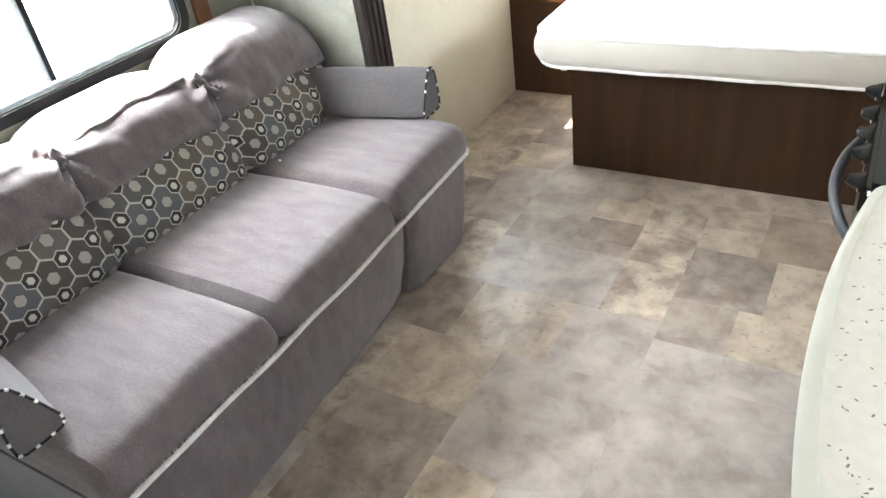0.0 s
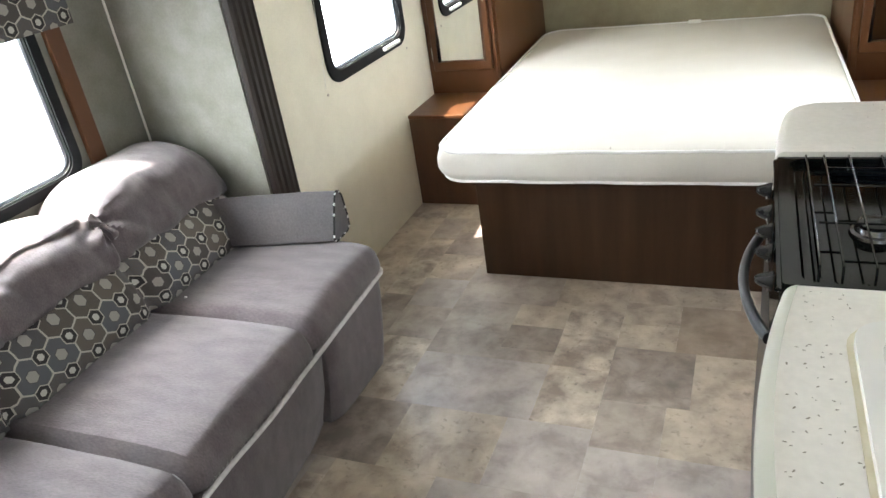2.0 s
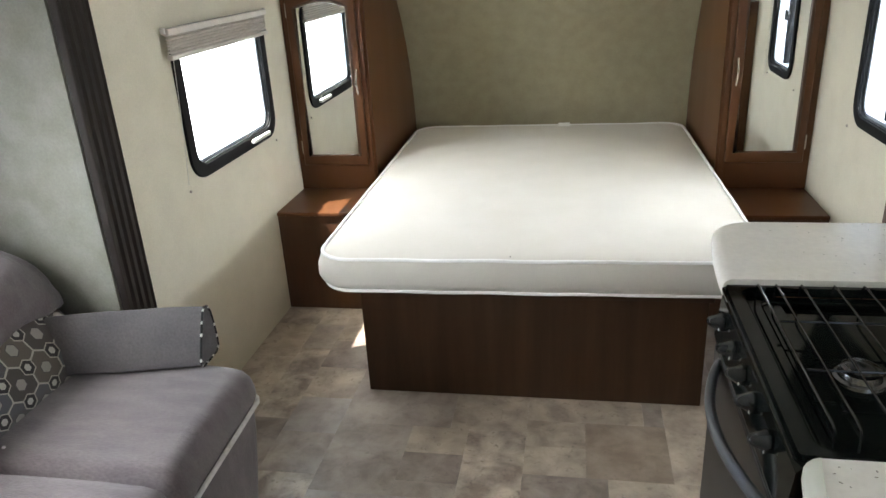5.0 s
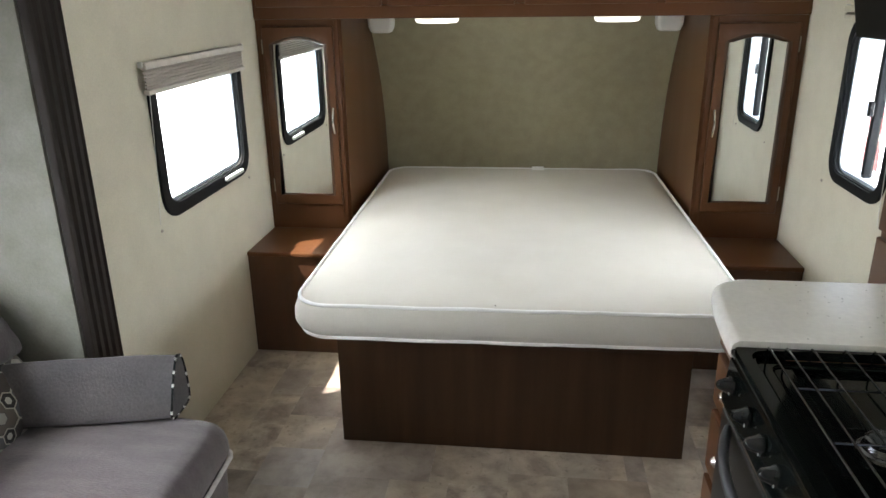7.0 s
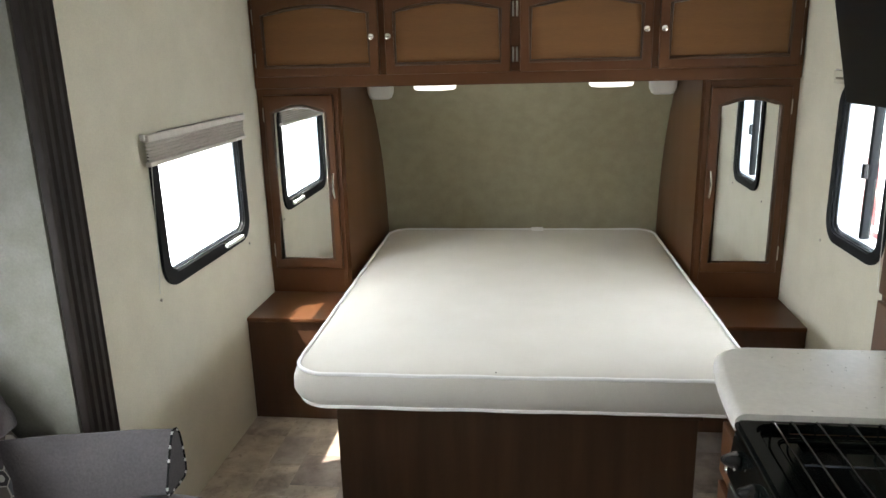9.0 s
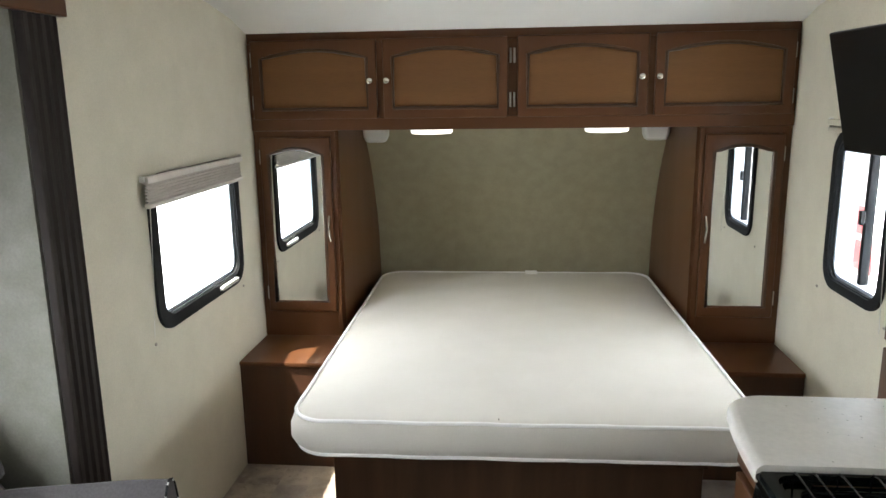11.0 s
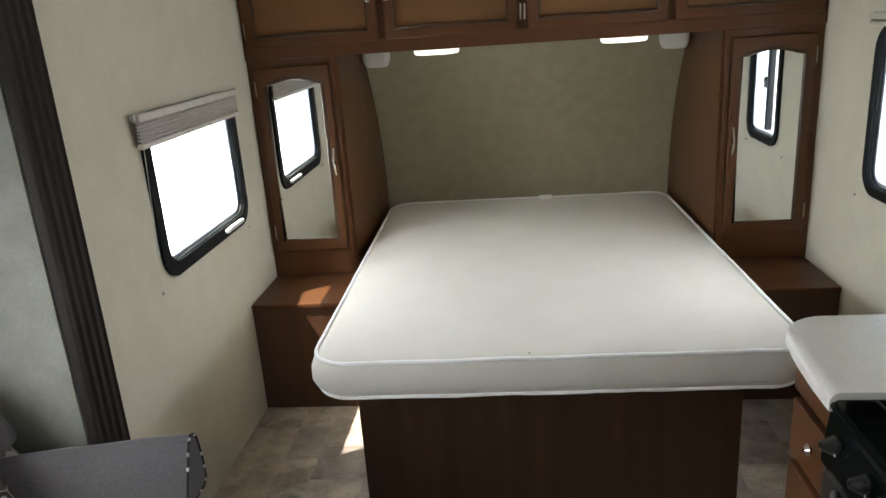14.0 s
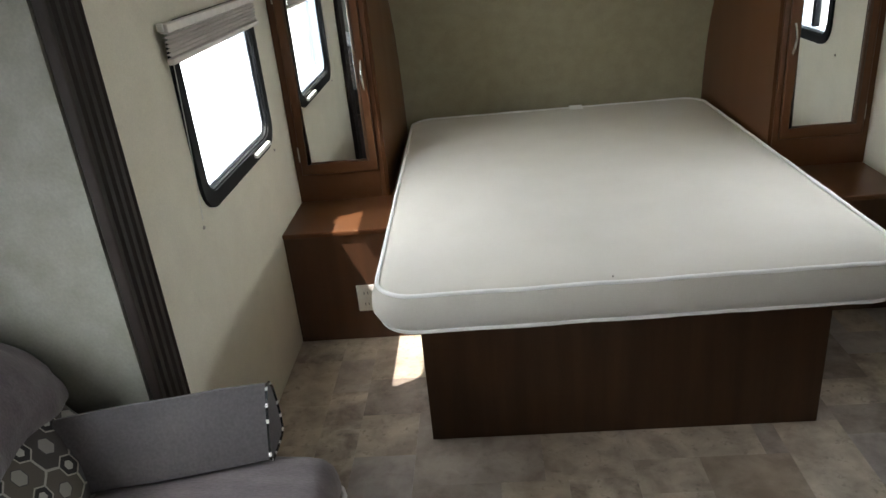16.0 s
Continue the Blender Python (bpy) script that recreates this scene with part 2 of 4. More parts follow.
RED_PAINT = material("red_vehicle_paint", (0.46, 0.07, 0.08), 0.3, spots=(0.40, 0.055, 0.065), coat=0.3)
WHITE_PAINT = material("white_vehicle_paint", (0.8, 0.8, 0.8), 0.3, spots=(0.75, 0.75, 0.76), coat=0.3)
SEALANT = material("yellowed_sealant", (0.64, 0.59, 0.42), 0.5, spots=(0.72, 0.69, 0.58), scale=30)
SUBFLOOR = material("brown_joint", (0.22, 0.185, 0.155), 0.6)


def stone_tile(name, light, mid, dark, pits):
    """Printed stone: soft clouds of three tones, veins and small dark pits, another part of the print on each square."""
    m = bpy.data.materials.new(name)
    m.use_nodes = True
    n, l = m.node_tree.nodes, m.node_tree.links
    b = n["Principled BSDF"]
    which, where = n.new("ShaderNodeObjectInfo"), n.new("ShaderNodeNewGeometry")
    far = n.new("ShaderNodeVectorMath")
    far.operation = "SCALE"
    far.inputs[0].default_value = (37.0, 53.0, 71.0)
    l.new(which.outputs["Random"], far.inputs["Scale"])
    spot = n.new("ShaderNodeVectorMath")
    spot.operation = "ADD"
    l.new(where.outputs["Position"], spot.inputs[0])
    l.new(far.outputs[0], spot.inputs[1])

    def cloud(scale, detail, twist):
        x = n.new("ShaderNodeTexNoise")
        x.inputs["Scale"].default_value, x.inputs["Detail"].default_value = scale, detail
        x.inputs["Roughness"].default_value, x.inputs["Distortion"].default_value = 0.60, twist
        l.new(spot.outputs[0], x.inputs["Vector"])
        return x.outputs["Fac"]

    tone = n.new("ShaderNodeValToRGB")
    e = tone.color_ramp.elements
    e[0].position, e[0].color = 0.36, (*dark, 1)
    e[1].position, e[1].color = 0.64, (*light, 1)
    e.new(0.50).color = (*mid, 1)
    l.new(cloud(10.0, 10.0, 0.25), tone.inputs[0])
    vein = n.new("ShaderNodeMapRange")
    vein.inputs["From Min"].default_value, vein.inputs["From Max"].default_value = 0.58, 0.72
    vein.inputs["To Max"].default_value = pits
    l.new(cloud(42.0, 5.0, 0.4), vein.inputs["Value"])
    mix = n.new("ShaderNodeMix")
    mix.data_type = "RGBA"
    l.new(vein.outputs[0], mix.inputs["Factor"])
    l.new(tone.outputs[0], mix.inputs["A"])
    mix.inputs["B"].default_value = (*[c * 0.62 for c in dark], 1)
    shift = n.new("ShaderNodeMapRange")
    shift.inputs["To Min"].default_value, shift.inputs["To Max"].default_value = 0.95, 1.05
    l.new(which.outputs["Random"], shift.inputs["Value"])
    wide = n.new("ShaderNodeTexNoise")
    wide.inputs["Scale"].default_value, wide.inputs["Detail"].default_value, wide.inputs["Distortion"].default_value = 6.0, 9.0, 0.4
    l.new(where.outputs["Position"], wide.inputs["Vector"])
    scuffs = n.new("ShaderNodeMapRange")
    scuffs.inputs["From Min"].default_value, scuffs.inputs["From Max"].default_value = 0.34, 0.66
    scuffs.inputs["To Min"].default_value, scuffs.inputs["To Max"].default_value = 0.89, 1.11
    l.new(wide.outputs["Fac"], scuffs.inputs["Value"])
    both = math_node(n, l, "MULTIPLY", shift.outputs[0], scuffs.outputs[0])
    times = n.new("ShaderNodeVectorMath")
    times.operation = "SCALE"
    l.new(mix.outputs["Result"], times.inputs[0])
    l.new(both, times.inputs["Scale"])
    l.new(times.outputs[0], b.inputs["Base Color"])
    gloss = n.new("ShaderNodeMapRange")
    gloss.inputs["To Min"].default_value, gloss.inputs["To Max"].default_value = 0.24, 0.42
    l.new(cloud(3.0, 4.0, 0.3), gloss.inputs["Value"])
    l.new(gloss.outputs[0], b.inputs["Roughness"])
    relief = n.new("ShaderNodeBump")
    relief.inputs["Strength"].default_value, relief.inputs["Distance"].default_value = 0.10, 0.003
    l.new(cloud(40.0, 5.0, 0.5), relief.inputs["Height"])
    l.new(relief.outputs[0], b.inputs["Normal"])
    return m


TILES = [
    stone_tile("beige_stone_tile", (0.500, 0.422, 0.332), (0.418, 0.346, 0.270), (0.300, 0.242, 0.188), 0.70),
    stone_tile("taupe_stone_tile", (0.390, 0.334, 0.280), (0.325, 0.272, 0.226), (0.243, 0.200, 0.167), 0.40),
    stone_tile("dark_stone_tile", (0.345, 0.290, 0.242), (0.262, 0.216, 0.180), (0.180, 0.146, 0.122), 0.45),
    stone_tile("grey_stone_tile", (0.425, 0.374, 0.340), (0.370, 0.322, 0.292), (0.282, 0.241, 0.215), 0.24),
    stone_tile("marbled_stone_tile", (0.535, 0.458, 0.368), (0.395, 0.328, 0.262), (0.235, 0.188, 0.150), 0.75),
    stone_tile("brown_stone_tile", (0.385, 0.312, 0.240), (0.322, 0.256, 0.194), (0.250, 0.195, 0.147), 0.30),
]


# ---- shape helpers ----
def finish(name, bm, mat, parent=None, label="", smooth=False):
    bmesh.ops.recalc_face_normals(bm, faces=bm.faces)
    me = bpy.data.meshes.new(name)
    bm.to_mesh(me)
    bm.free()
    me.materials.append(mat)
    if smooth:
        me.shade_smooth()
        me.set_sharp_from_angle(angle=radians(40))
    ob = new(name, me)
    if parent:
        ob.parent = parent
    if label:
        tagged(ob, label)
    return ob


def part(name, bm, mat, parent, label="", smooth=False):
    return finish(name, bm, mat, parent, label, smooth)


def thing(name, label, category, group="", kind=""):
    return tagged(new(name), label, category, group, kind)


def add_box(bm, x0, x1, y0, y1, z0, z1, bevel=0.0, segments=2):
    m = Matrix.LocRotScale(((x0 + x1) / 2, (y0 + y1) / 2, (z0 + z1) / 2), None, (abs(x1 - x0), abs(y1 - y0), abs(z1 - z0)))
    made = bmesh.ops.create_cube(bm, size=1.0, matrix=m)
    if bevel:
        edges = list({e for v in made["verts"] for e in v.link_edges})
        bmesh.ops.bevel(bm, geom=edges, offset=bevel, segments=segments, affect="EDGES", profile=0.5)
    return bm


def box(*size, bevel=0.0, segments=2):
    return add_box(bmesh.new(), *size, bevel=bevel, segments=segments)


def loft(loops, closed=True, ends=True, bm=None):
    """A skin over loops of equally many points."""
    bm = bm or bmesh.new()
    rows = [[bm.verts.new(p) for p in loop] for loop in loops]
    n = len(rows[0])
    for a, b in zip(rows, rows[1:]):
        for i in range(n if closed else n - 1):
            bm.faces.new((a[i], a[(i + 1) % n], b[(i + 1) % n], b[i]))
    if ends:
        bm.faces.new(rows[0])
        bm.faces.new(rows[-1][::-1])
    return bm


def rounded(w, h, r, steps=6):
    """Points of a rounded rectangle round the origin; r: one radius, or four (from +w +h, anticlockwise)."""
    radii = r if isinstance(r, tuple) else (r,) * 4
    out = []
    for k, (sx, sy) in enumerate(((1, 1), (-1, 1), (-1, -1), (1, -1))):
        for s in range(steps + 1):
            a = math.pi / 2 * (k + s / steps)
            out.append((sx * (w / 2 - radii[k]) + radii[k] * math.cos(a), sy * (h / 2 - radii[k]) + radii[k] * math.sin(a)))
    return out


def tube(points, radius, sides=8, closed=False, bm=None, squash=1.0):
    """A round bar along points."""
    pts = [Vector(p) for p in points]
    loops = []
    last = None
    for i, p in enumerate(pts):
        a = pts[i - 1] if i or closed else p
        b = pts[(i + 1) % len(pts)] if i + 1 < len(pts) or closed else p
        t = (b - a).normalized()
        up = last if last is not None else (Vector((0, 0, 1)) if abs(t.z) < 0.9 else Vector((1, 0, 0)))
        side = t.cross(up).normalized()
        up = side.cross(t).normalized()
        last = up
        loops.append([p + radius * (math.cos(q) * side * squash + math.sin(q) * up) for q in (2 * math.pi * k / sides for k in range(sides))])
    if closed:
        loops.append(loops[0])
    bm = loft(loops, True, not closed, bm)
    if closed:
        bmesh.ops.remove_doubles(bm, verts=bm.verts, dist=1e-6)
    return bm


def lathe(profile, place, axis, sides=20):
    """Turns (radius, along) round an axis at a place."""
    z = Vector(axis).normalized()
    x = z.orthogonal().normalized()
    y = z.cross(x)
    return loft([[Vector(place) + z * h + r * (math.cos(q) * x + math.sin(q) * y) for q in (2 * math.pi * k / sides for k in range(sides))] for r, h in profile])


def ring(outline, inner, place):
    """A flat frame between two outlines of as many points, given as a function of (u, v, depth)."""
    loops = [[place(u, v, 0) for u, v in outline], [place(u, v, 1) for u, v in outline], [place(u, v, 1) for u, v in inner], [place(u, v, 0) for u, v in inner]]
    bm = loft(loops + loops[:1], True, False)
    bmesh.ops.remove_doubles(bm, verts=bm.verts, dist=1e-6)
    return bm


def arched(x0, x1, z0, z1, rise, steps=10):
    """Outline with a flat foot and an arched head, x and z."""
    out = [(x0, z0), (x1, z0)]
    for k in range(steps + 1):
        s = k / steps
        out.append((x1 + (x0 - x1) * s, z1 - rise + rise * math.sin(math.pi * s)))
    return out


def wall_with_holes(name, axis, inner, outer, a0, a1, z0, z1, holes, mat, label):
    """A wall of constant x or y between a0 and a1 with holes (a0, a1, z0, z1) that go through it."""
    xs = sorted({a0, a1, *(v for h in holes for v in h[:2])})
    zs = sorted({z0, z1, *(v for h in holes for v in h[2:])})
    bm = bmesh.new()
    verts = {}

    def vert(i, j, side):
        if (i, j, side) not in verts:
            p = (side, xs[i], zs[j]) if axis == "x" else (xs[i], side, zs[j])
            verts[i, j, side] = bm.verts.new(p)
        return verts[i, j, side]

    def solid(i, j):
        if not (0 <= i < len(xs) - 1 and 0 <= j < len(zs) - 1):
            return False
        u, v = (xs[i] + xs[i + 1]) / 2, (zs[j] + zs[j + 1]) / 2
        return not any(h[0] < u < h[1] and h[2] < v < h[3] for h in holes)

    for i in range(len(xs) - 1):
        for j in range(len(zs) - 1):
            if not solid(i, j):
                continue
            for s in (inner, outer):
                bm.faces.new([vert(i, j, s), vert(i + 1, j, s), vert(i + 1, j + 1, s), vert(i, j + 1, s)])
            for di, dj, e in ((-1, 0, ((i, j), (i, j + 1))), (1, 0, ((i + 1, j), (i + 1, j + 1))), (0, -1, ((i, j), (i + 1, j))), (0, 1, ((i, j + 1), (i + 1, j + 1)))):
                if not solid(i + di, j + dj):
                    (p, q) = e
                    bm.faces.new([vert(*p, inner), vert(*q, inner), vert(*q, outer), vert(*p, outer)])
    return tagged(finish(name, bm, mat), label, "wall", kind="structure")


# ---- the shell of the trailer ----
LEFT, RIGHT, REAR = -1.18, 1.18, -1.15
SLIDE_BACK, SLIDE_END, SLIDE_NEAR = -1.66, 2.09, 0.30
wall_with_holes("wall_left", "x", LEFT, LEFT - 0.05, REAR, 4.75, 0.0, 2.02,
                [(SLIDE_NEAR, 2.136, -1, 1.84), (2.655, 3.378, 0.855, 1.340)], WALL, "cream papered side wall with a window beside the bed")
# second hole: the unseen entry doorway, taken as open to let its lamp in
wall_with_holes("wall_right", "x", RIGHT, RIGHT + 0.05, REAR, 4.75, 0.0, 2.02,
                [(2.785, 3.185, 0.91, 1.44), (-0.56, 0.08, -1, 1.90)], WALL, "cream papered side wall with a narrow window")
wall_with_holes("wall_rear", "y", REAR, REAR - 0.05, LEFT, RIGHT, 0.0, 2.02, [], HEADBOARD, "plain taupe rear wall")
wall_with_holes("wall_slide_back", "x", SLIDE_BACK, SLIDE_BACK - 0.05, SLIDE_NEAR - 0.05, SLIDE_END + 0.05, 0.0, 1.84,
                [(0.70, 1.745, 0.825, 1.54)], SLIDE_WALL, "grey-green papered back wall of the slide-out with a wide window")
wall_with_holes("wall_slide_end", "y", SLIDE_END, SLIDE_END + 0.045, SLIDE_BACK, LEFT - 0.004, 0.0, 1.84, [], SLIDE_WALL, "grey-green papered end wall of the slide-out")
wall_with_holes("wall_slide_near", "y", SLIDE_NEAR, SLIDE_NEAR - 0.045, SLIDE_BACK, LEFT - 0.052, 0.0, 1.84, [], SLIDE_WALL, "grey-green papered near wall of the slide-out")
tagged(finish("wall_slide_outer", box(SLIDE_BACK - 0.07, LEFT - 0.055, SLIDE_END + 0.051, SLIDE_END + 0.070, -0.25, 1.95), WHITE_PAINT), "white outer skin of the slide-out", "wall", kind="structure")
tagged(finish("ceiling_slide", box(SLIDE_BACK - 0.05, LEFT, SLIDE_NEAR - 0.05, SLIDE_END + 0.05, 1.84, 1.88), CEILING), "white ceiling panel of the slide-out", "ceiling", kind="structure")


def nose(s):
    """The curved nose of the trailer, from the bed's head up to the ceiling: y and z for s from 0 to 1."""
    return 4.64 - 1.15 * s ** 2.6, 0.40 + 1.60 * s


front = [nose(k / 16) for k in range(17)]
bm = loft([[(x, y, z) for y, z in [(4.66, 0.0), (4.65, 0.2)] + front] for x in (LEFT, RIGHT)], closed=False, ends=False)
ob = tagged(finish("wall_front", bm, HEADBOARD, smooth=True), "mottled taupe papered front wall that curves forward above the bed", "wall", kind="structure")
ob.modifiers.new("thick", "SOLIDIFY").thickness = 0.03
ob.modifiers.new("edges", "EDGE_SPLIT").split_angle = radians(30)
roof_line = [(REAR - 0.05, 2.02), (2.2, 2.02), (2.9, 2.015), (3.25, 1.998), (3.5, 1.955), (3.66, 1.905), (3.8, 1.85), (4.75, 1.82)]
bm = loft([[(x, y, z) for y, z in roof_line] for x in (LEFT - 0.05, RIGHT + 0.05)], closed=False, ends=False)
ob = tagged(finish("ceiling", bm, CEILING, smooth=True), "smooth white ceiling that slopes down to the nose", "ceiling", kind="structure")
ob.modifiers.new("thick", "SOLIDIFY").thickness = 0.03
ob.modifiers.new("edges", "EDGE_SPLIT").split_angle = radians(30)

floor = tagged(finish("floor", box(LEFT - 0.05, RIGHT + 0.05, REAR, 4.7, -0.06, -0.003), SUBFLOOR), "printed vinyl floor of brown and beige stone squares", "floor", kind="structure")
tagged(finish("floor_slide", box(SLIDE_BACK, LEFT - 0.051, SLIDE_NEAR, SLIDE_END, -0.06, -0.002), SUBFLOOR), "dark floor of the slide-out under the sofa", "floor", kind="structure")

tagged(finish("trim_corner", tube([(SLIDE_BACK + 0.006, SLIDE_END - 0.006, 0.01), (SLIDE_BACK + 0.006, SLIDE_END - 0.006, 1.83)], 0.0042, 8), WHITE_PLASTIC), "thin pale corner bead between the slide-out walls", "trim", kind="structure")
# outdoors
tagged(finish("ground", loft([[(x, y, -0.75) for x, y in ((-300, -300), (300, -300), (300, 300), (-300, 300))], [(x, y, -0.80) for x, y in ((-300, -300), (300, -300), (300, 300), (-300, 300))]]), GROUND), "pale gravel yard outside the trailer", "ground", kind="structure")


# ---- trim, windows and shades ----
trim = thing("trim", "dark brown fluted wooden trim round the slide-out opening", "trim", kind="structure")
flutes = [(2.094, 0.0)]
for k in range(4):
    y = 2.098 + 0.0330 * k
    flutes += [(y, 0.018), (y + 0.003, 0.022), (y + 0.018, 0.022), (y + 0.023, 0.014), (y + 0.029, 0.014)]
flutes += [(2.231, 0.022), (2.235, 0.016), (2.235, 0.0)]
profile = [(LEFT + 0.002 + d, y) for y, d in flutes]
part("jamb", loft([[(x, y, z) for x, y in profile] for z in (0.002, 1.815)]), DARK_TRIM, trim)
part("jamb", loft([[(x, 2 * 1.195 - y, z) for x, y in profile] for z in (0.002, 1.815)]), DARK_TRIM, trim)
part("header", box(LEFT + 0.002, LEFT + 0.03, 0.12, 2.272, 1.816, 1.93, bevel=0.004), WOOD_FLAT, trim, "reddish brown wooden header board")


def window(name, x, side, y0, y1, z0, z1, label, mullion=None, ringw=0.026, pane_inset=0.024, radius=0.07, rim=0.0):
    """A window in a side wall: side -1 for the left wall, 1 for the right. A black frame with round corners."""
    w = thing(name, label, "window", kind="structure")
    cy, cz, wy, wz = (y0 + y1) / 2, (z0 + z1) / 2, y1 - y0, z1 - z0

    def at(depth0, depth1):
        return lambda u, v, d: (x + side * (depth0 + (depth1 - depth0) * d), cy + u, cz + v)

    f = part("window_frame", ring(rounded(wy + 0.05, wz + 0.05, radius + 0.02), rounded(wy - 0.02 - rim, wz - 0.02 - rim, radius - 0.01), at(-0.012, -0.001)), BLACK_FRAME, w)
    part("flange", ring(rounded(wy - 0.004, wz - 0.004, radius), rounded(wy - 0.03 - rim, wz - 0.03 - rim, radius - 0.012), at(-0.006, 0.008)), BLACK_FRAME, f)
    part("sash", ring(rounded(wy - 0.008, wz - 0.008, radius), rounded(wy - 2 * ringw - rim, wz - 2 * ringw - rim, radius - 0.025), at(0.0085, 0.075)), SASH, w, "pale metal sash")
    cuts = [y0 + 0.02, y1 - 0.02]
    if mullion:
        cuts.insert(1, mullion)
        part("mullion", box(x + side * 0.012, x + side * 0.046, mullion - 0.010, mullion + 0.010, z0 + 0.03, z1 - 0.03, bevel=0.004), BLACK_FRAME, w)
    for k, (a, b) in enumerate(zip(cuts, cuts[1:])):
        g = part("pane", box(x + side * (pane_inset + 0.006 * k), x + side * (pane_inset + 0.004 + 0.006 * k), a, b, z0 + 0.02, z1 - 0.02), CLEAR, w)
        g.visible_shadow = False
    return w


w1 = window("window_1", LEFT, -1, 2.655, 3.378, 0.855, 1.340, "black-framed window with rounded corners beside the bed, bright daylight outside", rim=0.020)
part("latch", box(LEFT + 0.013, LEFT + 0.030, 3.12, 3.29, 0.850, 0.866, bevel=0.004), WHITE_PLASTIC, w1, "white latch bar")
w2 = window("window_2", RIGHT, 1, 2.785, 3.185, 0.91, 1.44, "narrow black-framed sliding window with a centre bar", mullion=2.975)
part("latch", box(RIGHT - 0.004, RIGHT + 0.012, 2.965, 2.985, 1.15, 1.20, bevel=0.003), PLASTIC, w2, "black sliding latch")
w3 = window("window_3", SLIDE_BACK, -1, 0.70, 1.745, 0.825, 1.54, "wide black-framed window behind the sofa, bright daylight outside", mullion=1.235)


def pleated_shade(x, side, y0, y1, z0, z1, label, cloth):
    s = thing("pleated_blind", label, "blind")
    part("headrail", box(x, x - side * 0.024, y0 - 0.004, y1 + 0.004, z1 - 0.022, z1, bevel=0.003), cloth, s)
    steps = 6
    pts = []
    for k in range(2 * steps + 1):
        pts.append((x - side * (0.002 + (0.014 if k % 2 else 0.0)), z0 + 0.016 + (z1 - 0.022 - z0 - 0.016) * k / (2 * steps)))
    loop = pts + [(px - side * 0.003, pz) for px, pz in reversed(pts)]
    part("pleats", loft([[(px, y, pz) for px, pz in loop] for y in (y0, y1)]), cloth, s)
    part("bottom_rail", box(x - side * 0.001, x - side * 0.022, y0 - 0.002, y1 + 0.002, z0, z0 + 0.016, bevel=0.004), cloth, s, "pale bottom rail")
    for y in (y0 - 0.012, y1 + 0.012):
        part("bracket", box(x, x - side * 0.016, y - 0.005, y + 0.005, z1 - 0.016, z1 + 0.004, bevel=0.002), WHITE_PLASTIC, s, "small white bracket")
    part("cord", tube([(x - side * 0.004, y0 + 0.03, z0), (x - side * 0.004, y0 + 0.005, z0 - 0.25), (x - side * 0.003, y0 - 0.02, 0.84)], 0.0012, 5), WHITE_PLASTIC, s)
    return s


pleated_shade(LEFT + 0.0135, -1, 2.592, 3.398, 1.264, 1.366, "greyish brown pleated shade drawn up above the window", BLIND)
pleated_shade(RIGHT - 0.013, 1, 2.76, 3.22, 1.455, 1.50, "cream pleated shade drawn up above the narrow window", CREAM_BLIND)


def wall_screw(x, side, y, z):
    s = tagged(finish("wall_clip", lathe([(0.0005, 0.0), (0.006, 0.0), (0.005, 0.004), (0.002, 0.006), (0.0005, 0.006)], (x, y, z), (side, 0, 0), 10), HINGE), "small metal shade clip fixed to the wall", "clip", group="shade clips")
    return s


for y, z in ((2.602, 0.808), (3.403, 0.797)):
    wall_screw(LEFT, 1, y, z)
for y, z in ((3.268, 0.858), (2.74, 0.858)):
    wall_screw(RIGHT, -1, y, z)

valance = thing("window_valance", "hexagon-patterned fabric valance with brown side boards over the sofa window", "valance")


def cloth_sheet(rows, spacing_u, spacing_v, thick=0.012):
    """A quilted sheet over rows of points, with its cloth's own coordinates in metres."""
    bm = bmesh.new()
    layer = bm.loops.layers.uv.new("cloth")
    vs = [[bm.verts.new(p) for p in row] for row in rows]
    for j in range(len(vs) - 1):
        for i in range(len(vs[0]) - 1):
            fc = bm.faces.new((vs[j][i], vs[j][i + 1], vs[j + 1][i + 1], vs[j + 1][i]))
            for lp, (a, b) in zip(fc.loops, ((i, j), (i + 1, j), (i + 1, j + 1), (i, j + 1))):
                lp[layer].uv = (a * spacing_u, b * spacing_v)
    return bm


rows = [[(SLIDE_BACK + 0.075, 0.62 + 0.04 * i, 1.285 + 0.03 * j) for i in range(32)] for j in range(9)]
front_cloth = part("cloth_front", cloth_sheet(rows, 0.04, 0.03), HEX, valance)
front_cloth.modifiers.new("thick", "SOLIDIFY").thickness = 0.014
rows = [[(SLIDE_BACK + 0.002 + 0.0178 * i, 1.862, 1.285 + 0.03 * j) for i in range(5)] for j in range(9)]
side_cloth = part("cloth_side", cloth_sheet(rows, 0.0178, 0.03), HEX, valance)
side_cloth.modifiers.new("thick", "SOLIDIFY").thickness = 0.012
for y in (1.80, 0.60):
    part("side_board", box(SLIDE_BACK + 0.002, SLIDE_BACK + 0.022, y, y + 0.062, 0.80, 1.284, bevel=0.003), WOOD, valance, "brown wooden side board")


